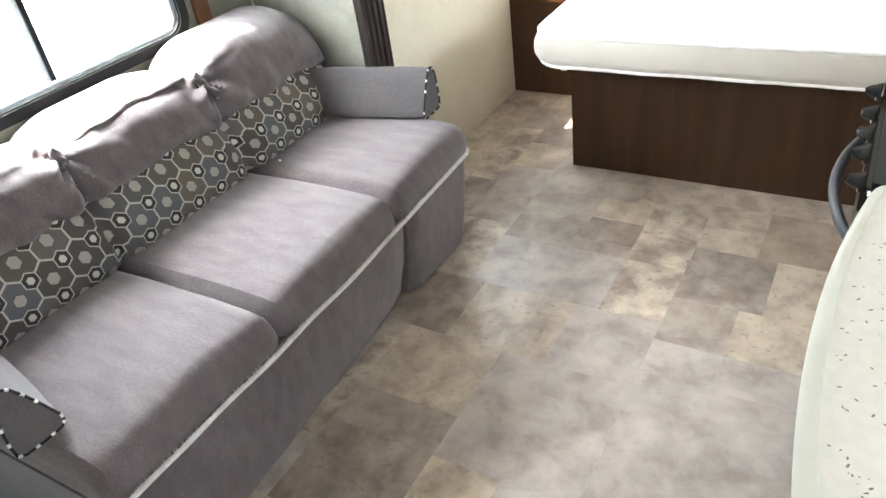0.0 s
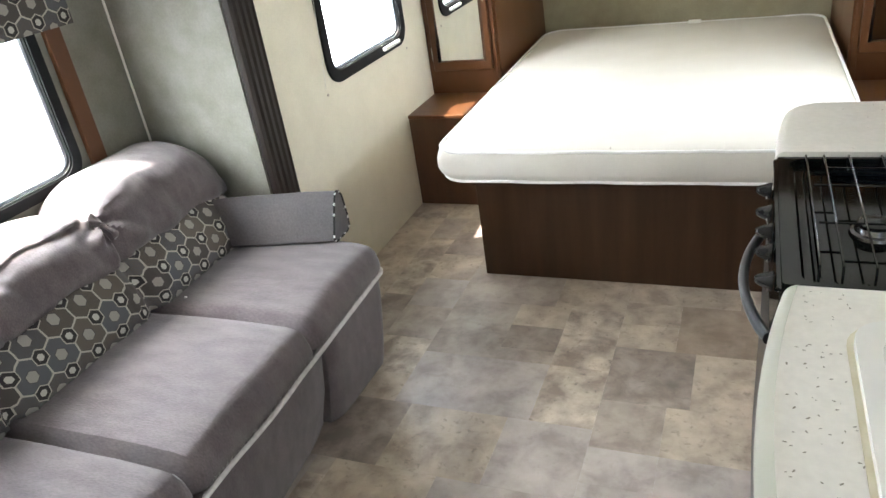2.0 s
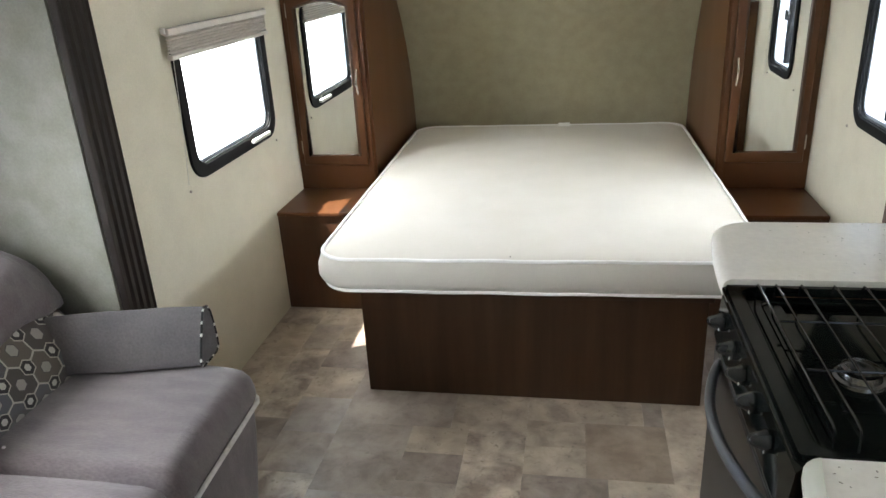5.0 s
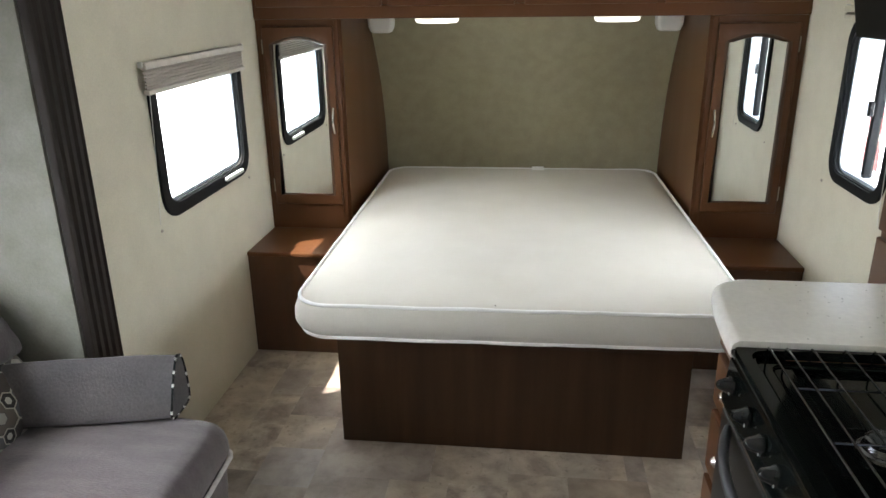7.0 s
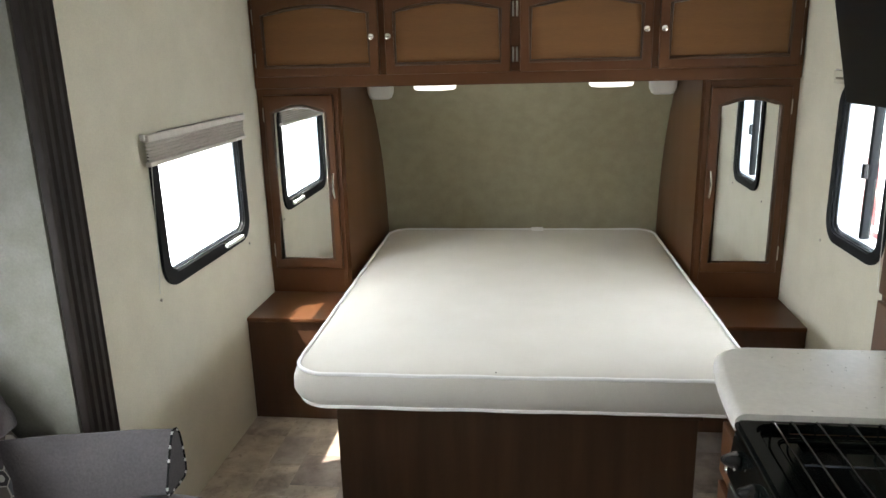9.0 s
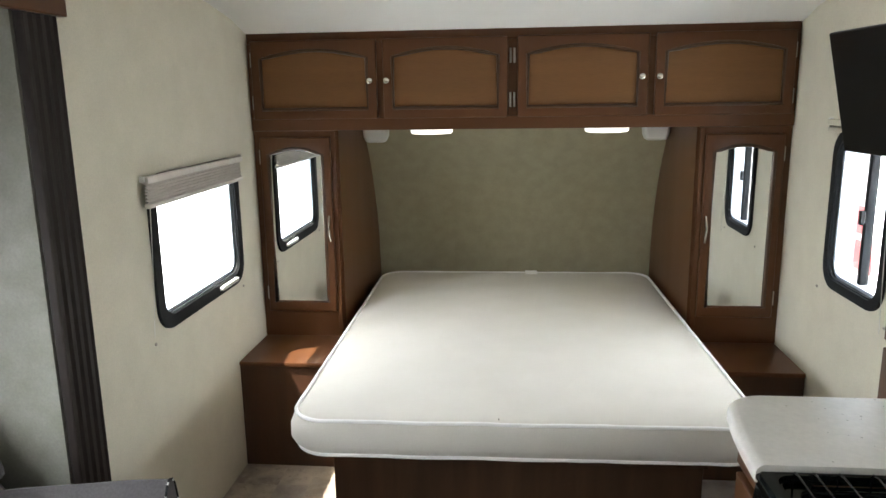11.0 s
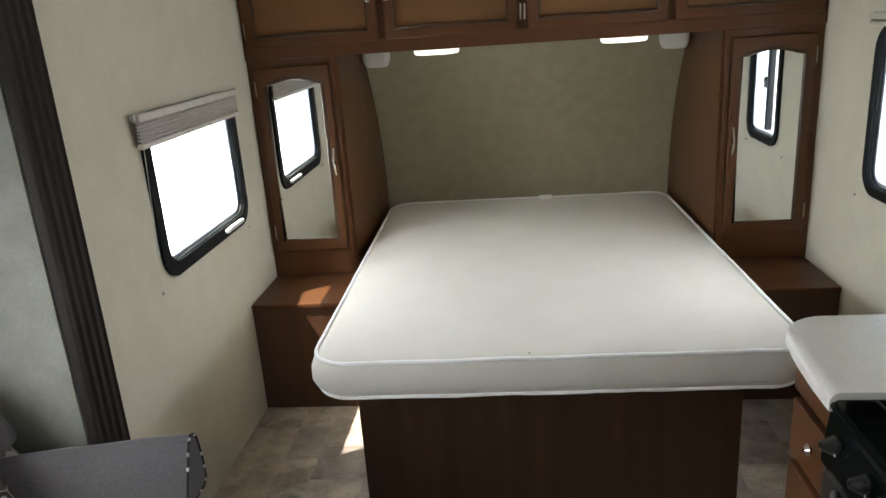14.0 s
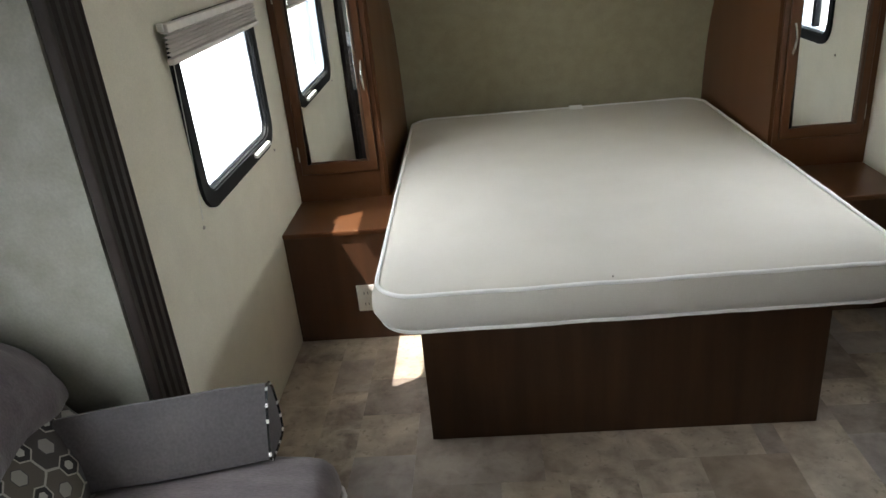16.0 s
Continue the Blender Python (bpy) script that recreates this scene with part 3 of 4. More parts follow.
# ---- the bed and its cupboards ----
def door_front(parent, x0, x1, z0, z1, y, border, rise, panel_mat, mirror=False, name="door", side=None):
    """A framed door that faces the rear, with an arched panel or mirror."""
    d = 0.02
    side = side or border
    outer = arched(x0, x1, z0, z1, 0.0)
    inner = arched(x0 + side, x1 - side, z0 + border, z1 - border, rise)
    bm = ring(outer, inner, lambda u, v, k: (u, y - d + d * k, v))
    sharp = [e for e in bm.edges if len(e.link_faces) == 2 and e.calc_face_angle(0) > 0.8]
    bmesh.ops.bevel(bm, geom=sharp, offset=0.0065, segments=3, affect="EDGES", profile=0.5)
    door = part(name, bm, WOOD, parent, smooth=True)
    lip = [(u, y - d + 0.004, v) for u, v in arched(x0 + side - 0.004, x1 - side + 0.004, z0 + border - 0.004, z1 - border + 0.004, rise)]
    # the bead's dark wood paints the shade between frame and panel
    part("bead", tube(lip, 0.0085, 8, closed=True), WOOD_RECESS, door, "edge of the panel, its recess shade put into a darker wood", smooth=True)
    deep = 0.010 if mirror else 0.006
    pane = arched(x0 + side - 0.002, x1 - side + 0.002, z0 + border - 0.002, z1 - border + 0.002, rise)
    bm = loft([[(u, y - deep, v) for u, v in pane], [(u, y - 0.002, v) for u, v in pane]])
    part("mirror" if mirror else "panel", bm, MIRROR if mirror else panel_mat, door, "clear mirror glass" if mirror else "")
    return door


def round_knob(parent, x, y, z):
    return part("knob", lathe([(0.001, 0), (0.006, 0.0), (0.005, 0.010), (0.010, 0.014), (0.0135, 0.018), (0.0125, 0.024), (0.006, 0.027), (0.001, 0.0275)], (x, y, z), (0, -1, 0), 18), CHROME, parent, "round nickel knob", True)


def leaf_hinge(parent, x, y, z, length=0.062):
    h = part("hinge", tube([(x, y - 0.004, z - length / 2), (x, y - 0.004, z + length / 2)], 0.0045, 8), HINGE, parent, "worn metal hinge")
    return h


OHC_Y, OHC_Z0, OHC_Z1 = 3.65, 1.457, 1.905
ohc = thing("overhead_cabinet", "cherry-stained overhead cabinet with four arched doors above the bed", "cabinet")
part("body", box(LEFT + 0.002, RIGHT - 0.002, OHC_Y, 3.95, OHC_Z0 + 0.004, OHC_Z1 - 0.02), WOOD_FLAT, ohc)
part("top_rail", box(LEFT + 0.002, RIGHT - 0.002, OHC_Y - 0.012, OHC_Y - 0.001, 1.837, OHC_Z1 + 0.012, bevel=0.003), WOOD_FLAT, ohc)
part("bottom_rail", box(LEFT + 0.002, RIGHT - 0.002, OHC_Y - 0.014, OHC_Y - 0.001, OHC_Z0, 1.515, bevel=0.004), WOOD_FLAT, ohc)
for x0, x1 in ((LEFT + 0.002, -1.152), (-0.60, -0.566), (-0.026, 0.018), (0.563, 0.597), (1.152, RIGHT - 0.002)):
    part("stile", box(x0, x1, OHC_Y - 0.011, OHC_Y - 0.001, 1.516, 1.836), WOOD, ohc)
for x0, x1, knob, hinges in ((-1.158, -0.596, -0.624, -1.160), (-0.568, -0.024, -0.550, -0.014), (0.016, 0.566, 0.537, 0.003), (0.594, 1.158, 0.609, 1.160)):
    d = door_front(ohc, x0, x1, 1.508, 1.848, OHC_Y - 0.0125, 0.047, 0.034, WOOD_PALE)
    round_knob(d, knob, OHC_Y - 0.031, 1.670)
    for z in (1.582, 1.768):
        leaf_hinge(d, hinges, OHC_Y - 0.014, z)


def wardrobe(side):
    """A wardrobe beside the bed with a mirror door; its side follows the curved nose."""
    w = thing("wardrobe", "cherry-stained wardrobe with an arched mirror door, standing on a bedside cabinet", "wardrobe", group="wardrobes beside the bed")
    x0, x1 = (LEFT + 0.002, -0.803) if side < 0 else (0.803, RIGHT - 0.002)
    inner = x1 if side < 0 else x0
    y = 3.665
    curve = [nose(k / 24) for k in range(25) if 0.50 < nose(k / 24)[1] < OHC_Z0]
    outline = [(y, 0.488)] + [(4.63, 0.488)] + [(py - 0.006, pz) for py, pz in curve] + [(curve[-1][0] - 0.05, OHC_Z0 - 0.001), (y, OHC_Z0 - 0.001)]
    part("side_panel", loft([[(inner + s, py, pz) for py, pz in outline] for s in (0, -0.015 * -side * -1)]), WOOD, w)
    part("front_frame", ring(arched(x0, x1, 0.488, OHC_Z0 - 0.001, 0), arched(x0 + 0.05, x1 - 0.04, 0.64, OHC_Z0 - 0.05, 0), lambda u, v, k: (u, y - 0.013 + 0.012 * k, v)), WOOD, w)
    part("corner_post", box(*((x1 - 0.018, x1 + 0.004) if side < 0 else (x0 - 0.004, x0 + 0.018)), y - 0.018, y - 0.0135, 0.489, OHC_Z0 - 0.002, bevel=0.002), WOOD, w)
    part("back_panel", box(x0 + 0.017, x1 - 0.017, y + 0.03, y + 0.04, 0.49, OHC_Z0 - 0.002), WOOD, w)
    dx0, dx1 = (-1.148, -0.822) if side < 0 else (0.822, 1.148)
    d = door_front(w, dx0, dx1, 0.612, 1.427, y - 0.0135, 0.052, 0.030, WOOD, mirror=True, side=0.041)
    hx = -0.838 if side < 0 else 0.838
    pts = [(hx, y - 0.036 - 0.022 * math.sin(math.pi * k / 10), 0.955 + 0.115 * k / 10) for k in range(11)]
    part("handle", tube(pts, 0.005, 8), CHROME, d, "bowed nickel handle", True)
    hinge_x = dx0 - 0.004 if side < 0 else dx1 + 0.004
    for z in (0.70, 1.34):
        leaf_hinge(d, hinge_x, y - 0.014, z)
    return w


def bedside(side):
    n = thing("bedside_cabinet", "low cherry-stained bedside cabinet with a bare top under the wardrobe", "cabinet", group="bedside cabinets")
    x0, x1 = (LEFT + 0.002, -0.612) if side < 0 else (0.618, RIGHT - 0.002)
    part("top", box(x0, x1, 3.285, 4.62, 0.468, 0.487, bevel=0.004), WOOD_FLAT, n)
    part("front_panel", box(x0, x1, 3.295, 3.313, 0.001, 0.467), BEDSIDE_WOOD, n)
    part("side_panel", box(*((x1 - 0.016, x1) if side < 0 else (x0, x0 + 0.016)), 3.314, 4.60, 0.001, 0.467), WOOD, n)
    return n


for side in (-1, 1):
    wardrobe(side)
    bedside(side)

outlet = thing("wall_outlet", "white double power outlet on the front of the bedside cabinet", "outlet")
part("plate", box(-0.921, -0.846, 3.289, 3.2945, 0.131, 0.248, bevel=0.003), WHITE_PLASTIC, outlet)
for z in (0.164, 0.214):
    sock = part("socket", loft([[(-0.8835 + u, y, z + v) for u, v in rounded(0.034, 0.028, 0.010, 4)] for y in (3.2890, 3.2865)]), WHITE_PLASTIC, outlet)
    for u in (-0.007, 0.007):
        part("slot", box(-0.8835 + u - 0.0012, -0.8835 + u + 0.0012, 3.2858, 3.2864, z - 0.006, z + 0.006), PLASTIC, sock)

bed_base = thing("bed_base", "dark brown wooden platform base of the bed", "bed base")
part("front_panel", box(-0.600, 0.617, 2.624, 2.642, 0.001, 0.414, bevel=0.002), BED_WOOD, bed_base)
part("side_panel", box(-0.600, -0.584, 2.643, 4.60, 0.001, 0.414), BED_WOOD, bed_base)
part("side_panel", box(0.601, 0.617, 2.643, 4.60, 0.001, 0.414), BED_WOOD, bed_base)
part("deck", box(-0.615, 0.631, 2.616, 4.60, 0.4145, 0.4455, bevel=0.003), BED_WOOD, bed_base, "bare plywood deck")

mattress = thing("mattress", "bare cream mattress with white piped edges on the bed base", "mattress")
MX, MY, MW, ML = 0.018, 3.485, 1.485, 1.975
levels = [(0.447, -0.16), (0.461, -0.085), (0.478, -0.028), (0.490, -0.010), (0.506, 0.008), (0.525, 0.018), (0.560, 0.017), (0.592, 0.004), (0.603, -0.008),
          (0.610, -0.030), (0.616, -0.08), (0.620, -0.16), (0.624, -0.30), (0.626, -0.46), (0.627, -0.62)]
loops = []
for z, grow in levels:
    w, h = MW + 2 * grow, ML + 2 * grow
    r = max(0.115 + grow, 0.05) if grow > -0.3 else 0.05
    loop = []
    for u, v in rounded(w, h, r, 8):
        wob = noise.noise(Vector((u * 3, v * 3, z * 4))) * (0.004 if grow > -0.05 else 0.006)
        loop.append((MX + u, MY + v, z + wob * (0.4 if grow > -0.05 else 1.0)))
    loops.append(loop)
part("body", loft(loops), MATTRESS, mattress, smooth=True)
for z, grow, rad in ((0.605, -0.003, 0.0064), (0.488, -0.006, 0.0062)):
    pts = [(MX + u, MY + v, z + 0.004 * noise.noise(Vector((u * 4, v * 4, 9)))) for u, v in rounded(MW + 2 * grow, ML + 2 * grow, 0.112, 10)]
    dense = []
    for a, b in zip(pts, pts[1:] + pts[:1]):
        k = max(1, int((Vector(b) - Vector(a)).length / 0.06))
        dense += [tuple(Vector(a).lerp(Vector(b), s / k) + Vector((0, 0, 0.0025 * noise.noise(Vector((a[0] * 5 + s, a[1] * 5, z)))))) for s in range(k)]
    part("piping", tube(dense, rad, 8, closed=True), WHITE_CORD, mattress, "white corded edge", True)
bm = box(0.085, 0.150, 4.372, 4.424, 0.6195, 0.6210)
for v in bm.verts:
    v.co.z += 0.008 if v.co.y > 4.40 else 0.0
part("tag", bm, WHITE_CORD, mattress, "small white cloth tag")
for ob in mattress.children:
    ob.data.transform(Matrix.Translation((MX, MY, 0)) @ Matrix.Rotation(radians(0.9), 4, "Z") @ Matrix.Translation((-MX, -MY, 0)))

tagged(finish("crumb", box(-0.042, -0.038, 2.522, 2.526, 0.6090, 0.6122, bevel=0.001), PLASTIC), "tiny dark crumb on the edge of the mattress", "crumb")
for x in (-0.378, 0.422):
    lamp = thing("puck_light", "lit white oval lamp under the overhead cabinet", "lamp", group="lamps under the overhead cabinet")
    part("housing", loft([[(x + u, 3.80 + v, z) for u, v in rounded(w, 0.075, 0.035, 6)] for w, z in ((0.205, 1.4595), (0.205, 1.450))]), WHITE_PLASTIC, lamp)
    part("lens", loft([[(x + u * k, 3.80 + v * k, z) for u, v in rounded(0.198, 0.070, 0.032, 6)] for k, z in ((1, 1.4495), (0.98, 1.438), (0.9, 1.431), (0.6, 1.428))]), PUCK, lamp, "glowing white lens", True)
for x in (-0.715, 0.715):
    spk = thing("reading_light", "white moulded fixture on the wall beside the headboard", "light", group="moulded wall fixtures")
    part("body", loft([[(x + u, 4.20 + v, z) for u, v in rounded(w, d, 0.02, 5)] for w, d, z in ((0.132, 0.10, 1.456), (0.125, 0.10, 1.40), (0.105, 0.085, 1.375), (0.08, 0.06, 1.368))]), WHITE_PLASTIC, spk, smooth=True)


# ---- the sofa in the slide-out ----
sofa = thing("sofa", "grey-mauve suede sofa with three seat cushions and a hexagon-patterned lumbar band", "sofa")
SY0, SY1 = 0.43, 2.045


def draw_in(y):
    """The sofa's front edge falls back a little towards its far end."""
    return -0.036 * max(0.0, (y - 1.25) / 0.8)


def wrinkle(p, size, amount):
    return noise.noise(Vector(p) * size) * amount + noise.noise(Vector(p) * size * 2.7) * amount * 0.4


def skirt(y0, y1, x_top, foot, taper):
    """The cloth front below the seat; foot: its x at the floor for each y; taper: how far the end leans in at the floor."""
    loops = []
    n = 20
    for k in range(n + 1):
        y = y0 + (y1 - y0) * k / n
        edge = 0.022 * max(0.0, 1 - min(k, n - k) / 1.5)
        top, low = x_top + draw_in(y) - edge, foot(y) - edge
        prof = [(top, 0.352), (top * 0.78 + low * 0.22 + 0.004, 0.27), (top * 0.5 + low * 0.5 + 0.003, 0.16), (low, 0.05), (low - 0.006, 0.020), (low - 0.10, 0.018), (-1.55, 0.018), (-1.55, 0.352)]
        loops.append([(x + (wrinkle((x, y, z), 5, 0.006) if x > -1.0 else 0), y - taper * (k / n) ** 2 * (1 - z / 0.352), z) for x, z in prof])
    return loft(loops)


part("base", skirt(SY0, 1.598, -0.722, lambda y: -0.738 - 0.062 * max(0.0, (y - 0.7) / 0.9), 0.0), SUEDE, sofa, smooth=True)
part("base", skirt(1.602, SY1 - 0.015, -0.716, lambda y: -0.772 + 0.012 * (y - 1.6) / 0.4, 0.075), SUEDE, sofa, smooth=True)
for y in (0.55, 1.30, 1.85):
    part("foot", box(-0.93, -0.88, y, y + 0.05, 0.0005, 0.022, bevel=0.003), PLASTIC, sofa, "black plastic foot")
    part("foot", box(-1.50, -1.45, y, y + 0.05, 0.0005, 0.022, bevel=0.003), PLASTIC, sofa, "black plastic foot")


def seat_cushion(y0, y1):
    loops = []
    n = 22
    for k in range(n + 1):
        s = 0.5 - 0.5 * math.cos(math.pi * k / n)
        y = y0 + (y1 - y0) * s
        e = min(s, 1 - s) * (y1 - y0)
        pinch = 1 - max(0, 1 - e / 0.035) ** 2.2
        top = 0.352 + (0.108 * (0.55 + 0.45 * pinch)) + 0.010 * math.sin(math.pi * s)
        front = -0.712 - 0.030 * (1 - pinch) + draw_in(y)
        high = top - 0.354
        prof = [(-1.40, 0.354), (-1.0, 0.354), (-0.80, 0.354), (front - 0.006, 0.354 + 0.04 * high), (front, 0.354 + 0.20 * high), (front - 0.003, 0.354 + 0.45 * high), (front - 0.012, 0.354 + 0.72 * high), (front - 0.032, 0.354 + 0.92 * high), (front - 0.066, top),
                (-0.90, top + 0.003), (-1.00, top + 0.004), (-1.10, top + 0.003), (-1.20, top), (-1.30, top - 0.004), (-1.40, top - 0.012)]
        loops.append([(x + (wrinkle((x, y, z), 9, 0.004) if z > 0.36 else 0), y, z + (wrinkle((x * 1.3, y, 5), 8, 0.004) if z > 0.36 else 0)) for x, z in prof])
    return loft(loops)


for y0, y1 in ((0.435, 0.972), (0.976, 1.534), (1.538, SY1)):
    part("seat_cushion", seat_cushion(y0, y1), SUEDE, sofa, smooth=True)
pts = [(-0.708 + draw_in(y) + 0.003 * noise.noise(Vector((0, y * 6, 0))), y, 0.356 + 0.003 * noise.noise(Vector((3, y * 5, 0)))) for y in (0.44 + 0.03 * k for k in range(53))] + [(-0.752, 2.022, 0.358), (-0.775, 2.035, 0.362)]
part("piping", tube(pts, 0.0065, 7), PIPING, sofa, "pale corded seam under the seat cushions", True)

# loose fibres of the worn seam
rnd = random.Random(21)
bm = bmesh.new()
for k in range(1600):
    y = rnd.uniform(0.46, 1.98)
    h, lean = rnd.uniform(0.004, 0.024), rnd.uniform(-0.006, 0.006)
    x = -0.7065 + draw_in(y)
    bm.faces.new([bm.verts.new(p) for p in ((x, y - 0.0011, 0.358), (x, y + 0.0011, 0.358), (x + 0.004 + rnd.uniform(-0.002, 0.003), y + lean, 0.360 + h))])
ob = part("frayed_edge", bm, PIPING, sofa, "pale loose fibres of the seam")
ob["kind"] = "stuff"

# the patterned lumbar band
rows = []
for j in range(10):
    s = j / 9
    row = []
    for i in range(132):
        y = 0.45 + 0.0120 * i
        near = min(abs(y - 0.99), abs(y - 1.515))
        sag = 0.034 * max(0, 1 - near / 0.055) ** 1.5 + 0.006 * math.sin(near * 190) * max(0, 1 - near / 0.11)
        x = -1.265 - 0.085 * s + 0.022 * math.sin(math.pi * s) - sag
        row.append((x + wrinkle((x, y, s), 9, 0.004), y, 0.462 + 0.185 * s + 0.006 * noise.noise(Vector((y * 5, s, 2)))))
    rows.append(row)
band = part("lumbar_band", cloth_sheet(rows, 0.0120, 0.0226), HEX, sofa, "cloth with grey, taupe and black hexagons")
band.data.shade_smooth()
band.modifiers.new("thick", "SOLIDIFY").thickness = -0.05


def back_cushion(y0, y1, lift, first, last):
    """A soft, overstuffed back pillow that is drawn together at the ties on its two sides."""
    loops = []
    n = 60
    ties = ([] if first else [y0]) + ([] if last else [y1])
    for k in range(n + 1):
        s = k / n
        y = y0 + (y1 - y0) * s
        left = 1 if first else 1 - max(0, 1 - s / 0.30) ** 1.8
        right = 1 if last else 1 - max(0, 1 - (1 - s) / 0.30) ** 1.8
        tie = min(left, right)
        crease = min(1 if first else 1 - max(0, 1 - s / 0.09) ** 1.6, 1 if last else 1 - max(0, 1 - (1 - s) / 0.09) ** 1.6)
        end = 1 - max(0, 1 - min(s / 0.12 if first else 1, (1 - s) / 0.20 if last else 1)) ** 2.4
        top = 0.765 + lift * (0.15 + 0.85 * tie) * end - 0.05 * (1 - end)
        face = 0.062 * (0.1 + 0.9 * crease) * (0.25 + 0.75 * end)
        prof = []
        m = 76
        for q in range(m):
            a = 2 * math.pi * q / m
            c, t = math.cos(a), math.sin(a)
            mid = (top + 0.595) / 2
            pz = mid + (top - 0.595) / 2 * (abs(t) ** 0.72) * (1 if t > 0 else -1)
            px = -1.480 + (0.112 + face) * (abs(c) ** 0.80) * (1 if c > 0 else -1)
            px -= 0.075 * max(0.0, (pz - 0.62) / 0.22)
            px = max(px, -1.642)
            soft = 1 if px > -1.60 else 0
            fold = 0.0
            for ty in ties:
                du, dv = y - ty, pz - 0.752
                far = math.hypot(du, dv)
                fold += 0.020 * math.exp(-far / 0.10) * math.sin(6 * math.atan2(dv, du) + 9 * far + ty * 7)
            line = 0.772 + (0.016 * math.sin(math.pi * s) if not last else 0.10 * s) + 0.006 * noise.noise(Vector((y * 9, 4, lift)))
            strength = min(1, 8 * min(s, 1 - s)) if not (first or last) else max(0, 1 - s / 0.42) if last else max(0, 1 - (1 - s) / 0.6)
            if c > 0:
                px += 0.016 * strength * (math.exp(-((pz - line - 0.014) / 0.013) ** 2) - 1.1 * math.exp(-((pz - line + 0.003) / 0.008) ** 2))
            px += soft * ((wrinkle((px * 1.2, y * 1.8, pz * 2), 5, 0.011) - 0.010 * max(0, 1 - abs(noise.noise(Vector((px * 3, y * 5 + pz * 4, 2)))) / 0.10)) + fold)
            pz += soft * (wrinkle((px, y * 2.6, pz + 7), 4, 0.008) + fold * 0.6)
            prof.append((px, y, pz))
        loops.append(prof)
    return loft(loops)


for y0, y1, lift, first, last in ((0.44, 1.005, 0.050, True, False), (0.990, 1.535, 0.050, False, False), (1.510, 2.082, 0.078, False, True)):
    part("back_cushion", back_cushion(y0, y1, lift, first, last), SUEDE, sofa, "overstuffed pillow drawn together at its ties", True)
for y in (0.998, 1.522):
    # a gathered tuft: a small knot with a limp tail of cloth below it
    loops = []
    for k in range(13):
        s = k / 12
        w = 0.017 * math.sin(math.pi * min(1, s * 2.2 + 0.06)) if s < 0.42 else 0.007 + 0.016 * (s - 0.42) / 0.58
        d = 0.014 if s < 0.42 else 0.005
        px, pz = -1.408 + 0.058 * s - 0.012 * math.sin(7 * s), 0.785 - 0.085 * s
        loops.append([(px + d * math.sin(q), y + 0.034 * s ** 1.4 + w * math.cos(q), pz + 0.5 * d * math.sin(q) + 0.004 * math.cos(2 * q + 1)) for q in (2 * math.pi * e / 14 for e in range(14))])
    part("tie", loft(loops), SUEDE, sofa, "knotted cloth tie", True)
part("back_frame", box(-1.62, -1.40, 0.45, 2.05, 0.353, 0.62, bevel=0.02), SUEDE, sofa)


def bolster(far):
    """An armrest: a wedge-shaped bolster that lies across the end of the seat, a little askew."""
    x0, x1 = -1.335, -0.888
    prof = [(0.004, 0.010), (0.016, 0.0), (0.060, 0.0), (0.100, 0.003), (0.116, 0.014), (0.118, 0.045), (0.114, 0.095), (0.106, 0.140), (0.094, 0.162), (0.078, 0.168), (0.064, 0.158), (0.046, 0.125), (0.024, 0.075), (0.006, 0.030)]

    def place(x, u, v):
        y = 1.895 + (x + 1.305) * 0.205 + u
        return (x, y if far else 0.4 + 2.09 - y, 0.470 + v)

    loops = []
    for k in range(13):
        s = k / 12
        x = x0 + (x1 - x0) * s
        puff = 1 - 0.05 * (2 * abs(s - 0.5)) ** 4
        loops.append([place(x, 0.06 + (u - 0.06) * puff + wrinkle((x, u, v), 7, 0.003), 0.08 + (v - 0.08) * puff + wrinkle((x, u + 3, v), 6, 0.003)) for u, v in prof])
    b = part("armrest", loft(loops), SUEDE_COOL, sofa, "grey bolster armrest with black and white stitched end seam", True)
    cord = [place(x1 + 0.001, 0.06 + (u - 0.06) * 0.97, 0.08 + (v - 0.08) * 0.97) for u, v in prof]
    dense = []
    for p, q in zip(cord, cord[1:] + cord[:1]):
        k = max(1, round((Vector(q) - Vector(p)).length / 0.009))
        dense += [Vector(p).lerp(Vector(q), s / k) for s in range(k)]
    part("piping", tube(dense, 0.0030, 6, closed=True), PLASTIC, b, "black cord")
    chance = random.Random(5)
    for k in range(0, len(dense) - 1, 4):
        if chance.random() < 0.2:
            continue
        part("stitch", tube([dense[k], (dense[k] + dense[k + 1]) / 2, dense[k + 1]], 0.0032, 6), WHITE_CORD, b)
    return b


tagged(finish("lint", box(-1.225, -1.217, 1.590, 1.597, 0.4655, 0.4715, bevel=0.002), WHITE_CORD), "small white fleck of lint on the sofa seat", "lint")
bolster(True)
bolster(False)


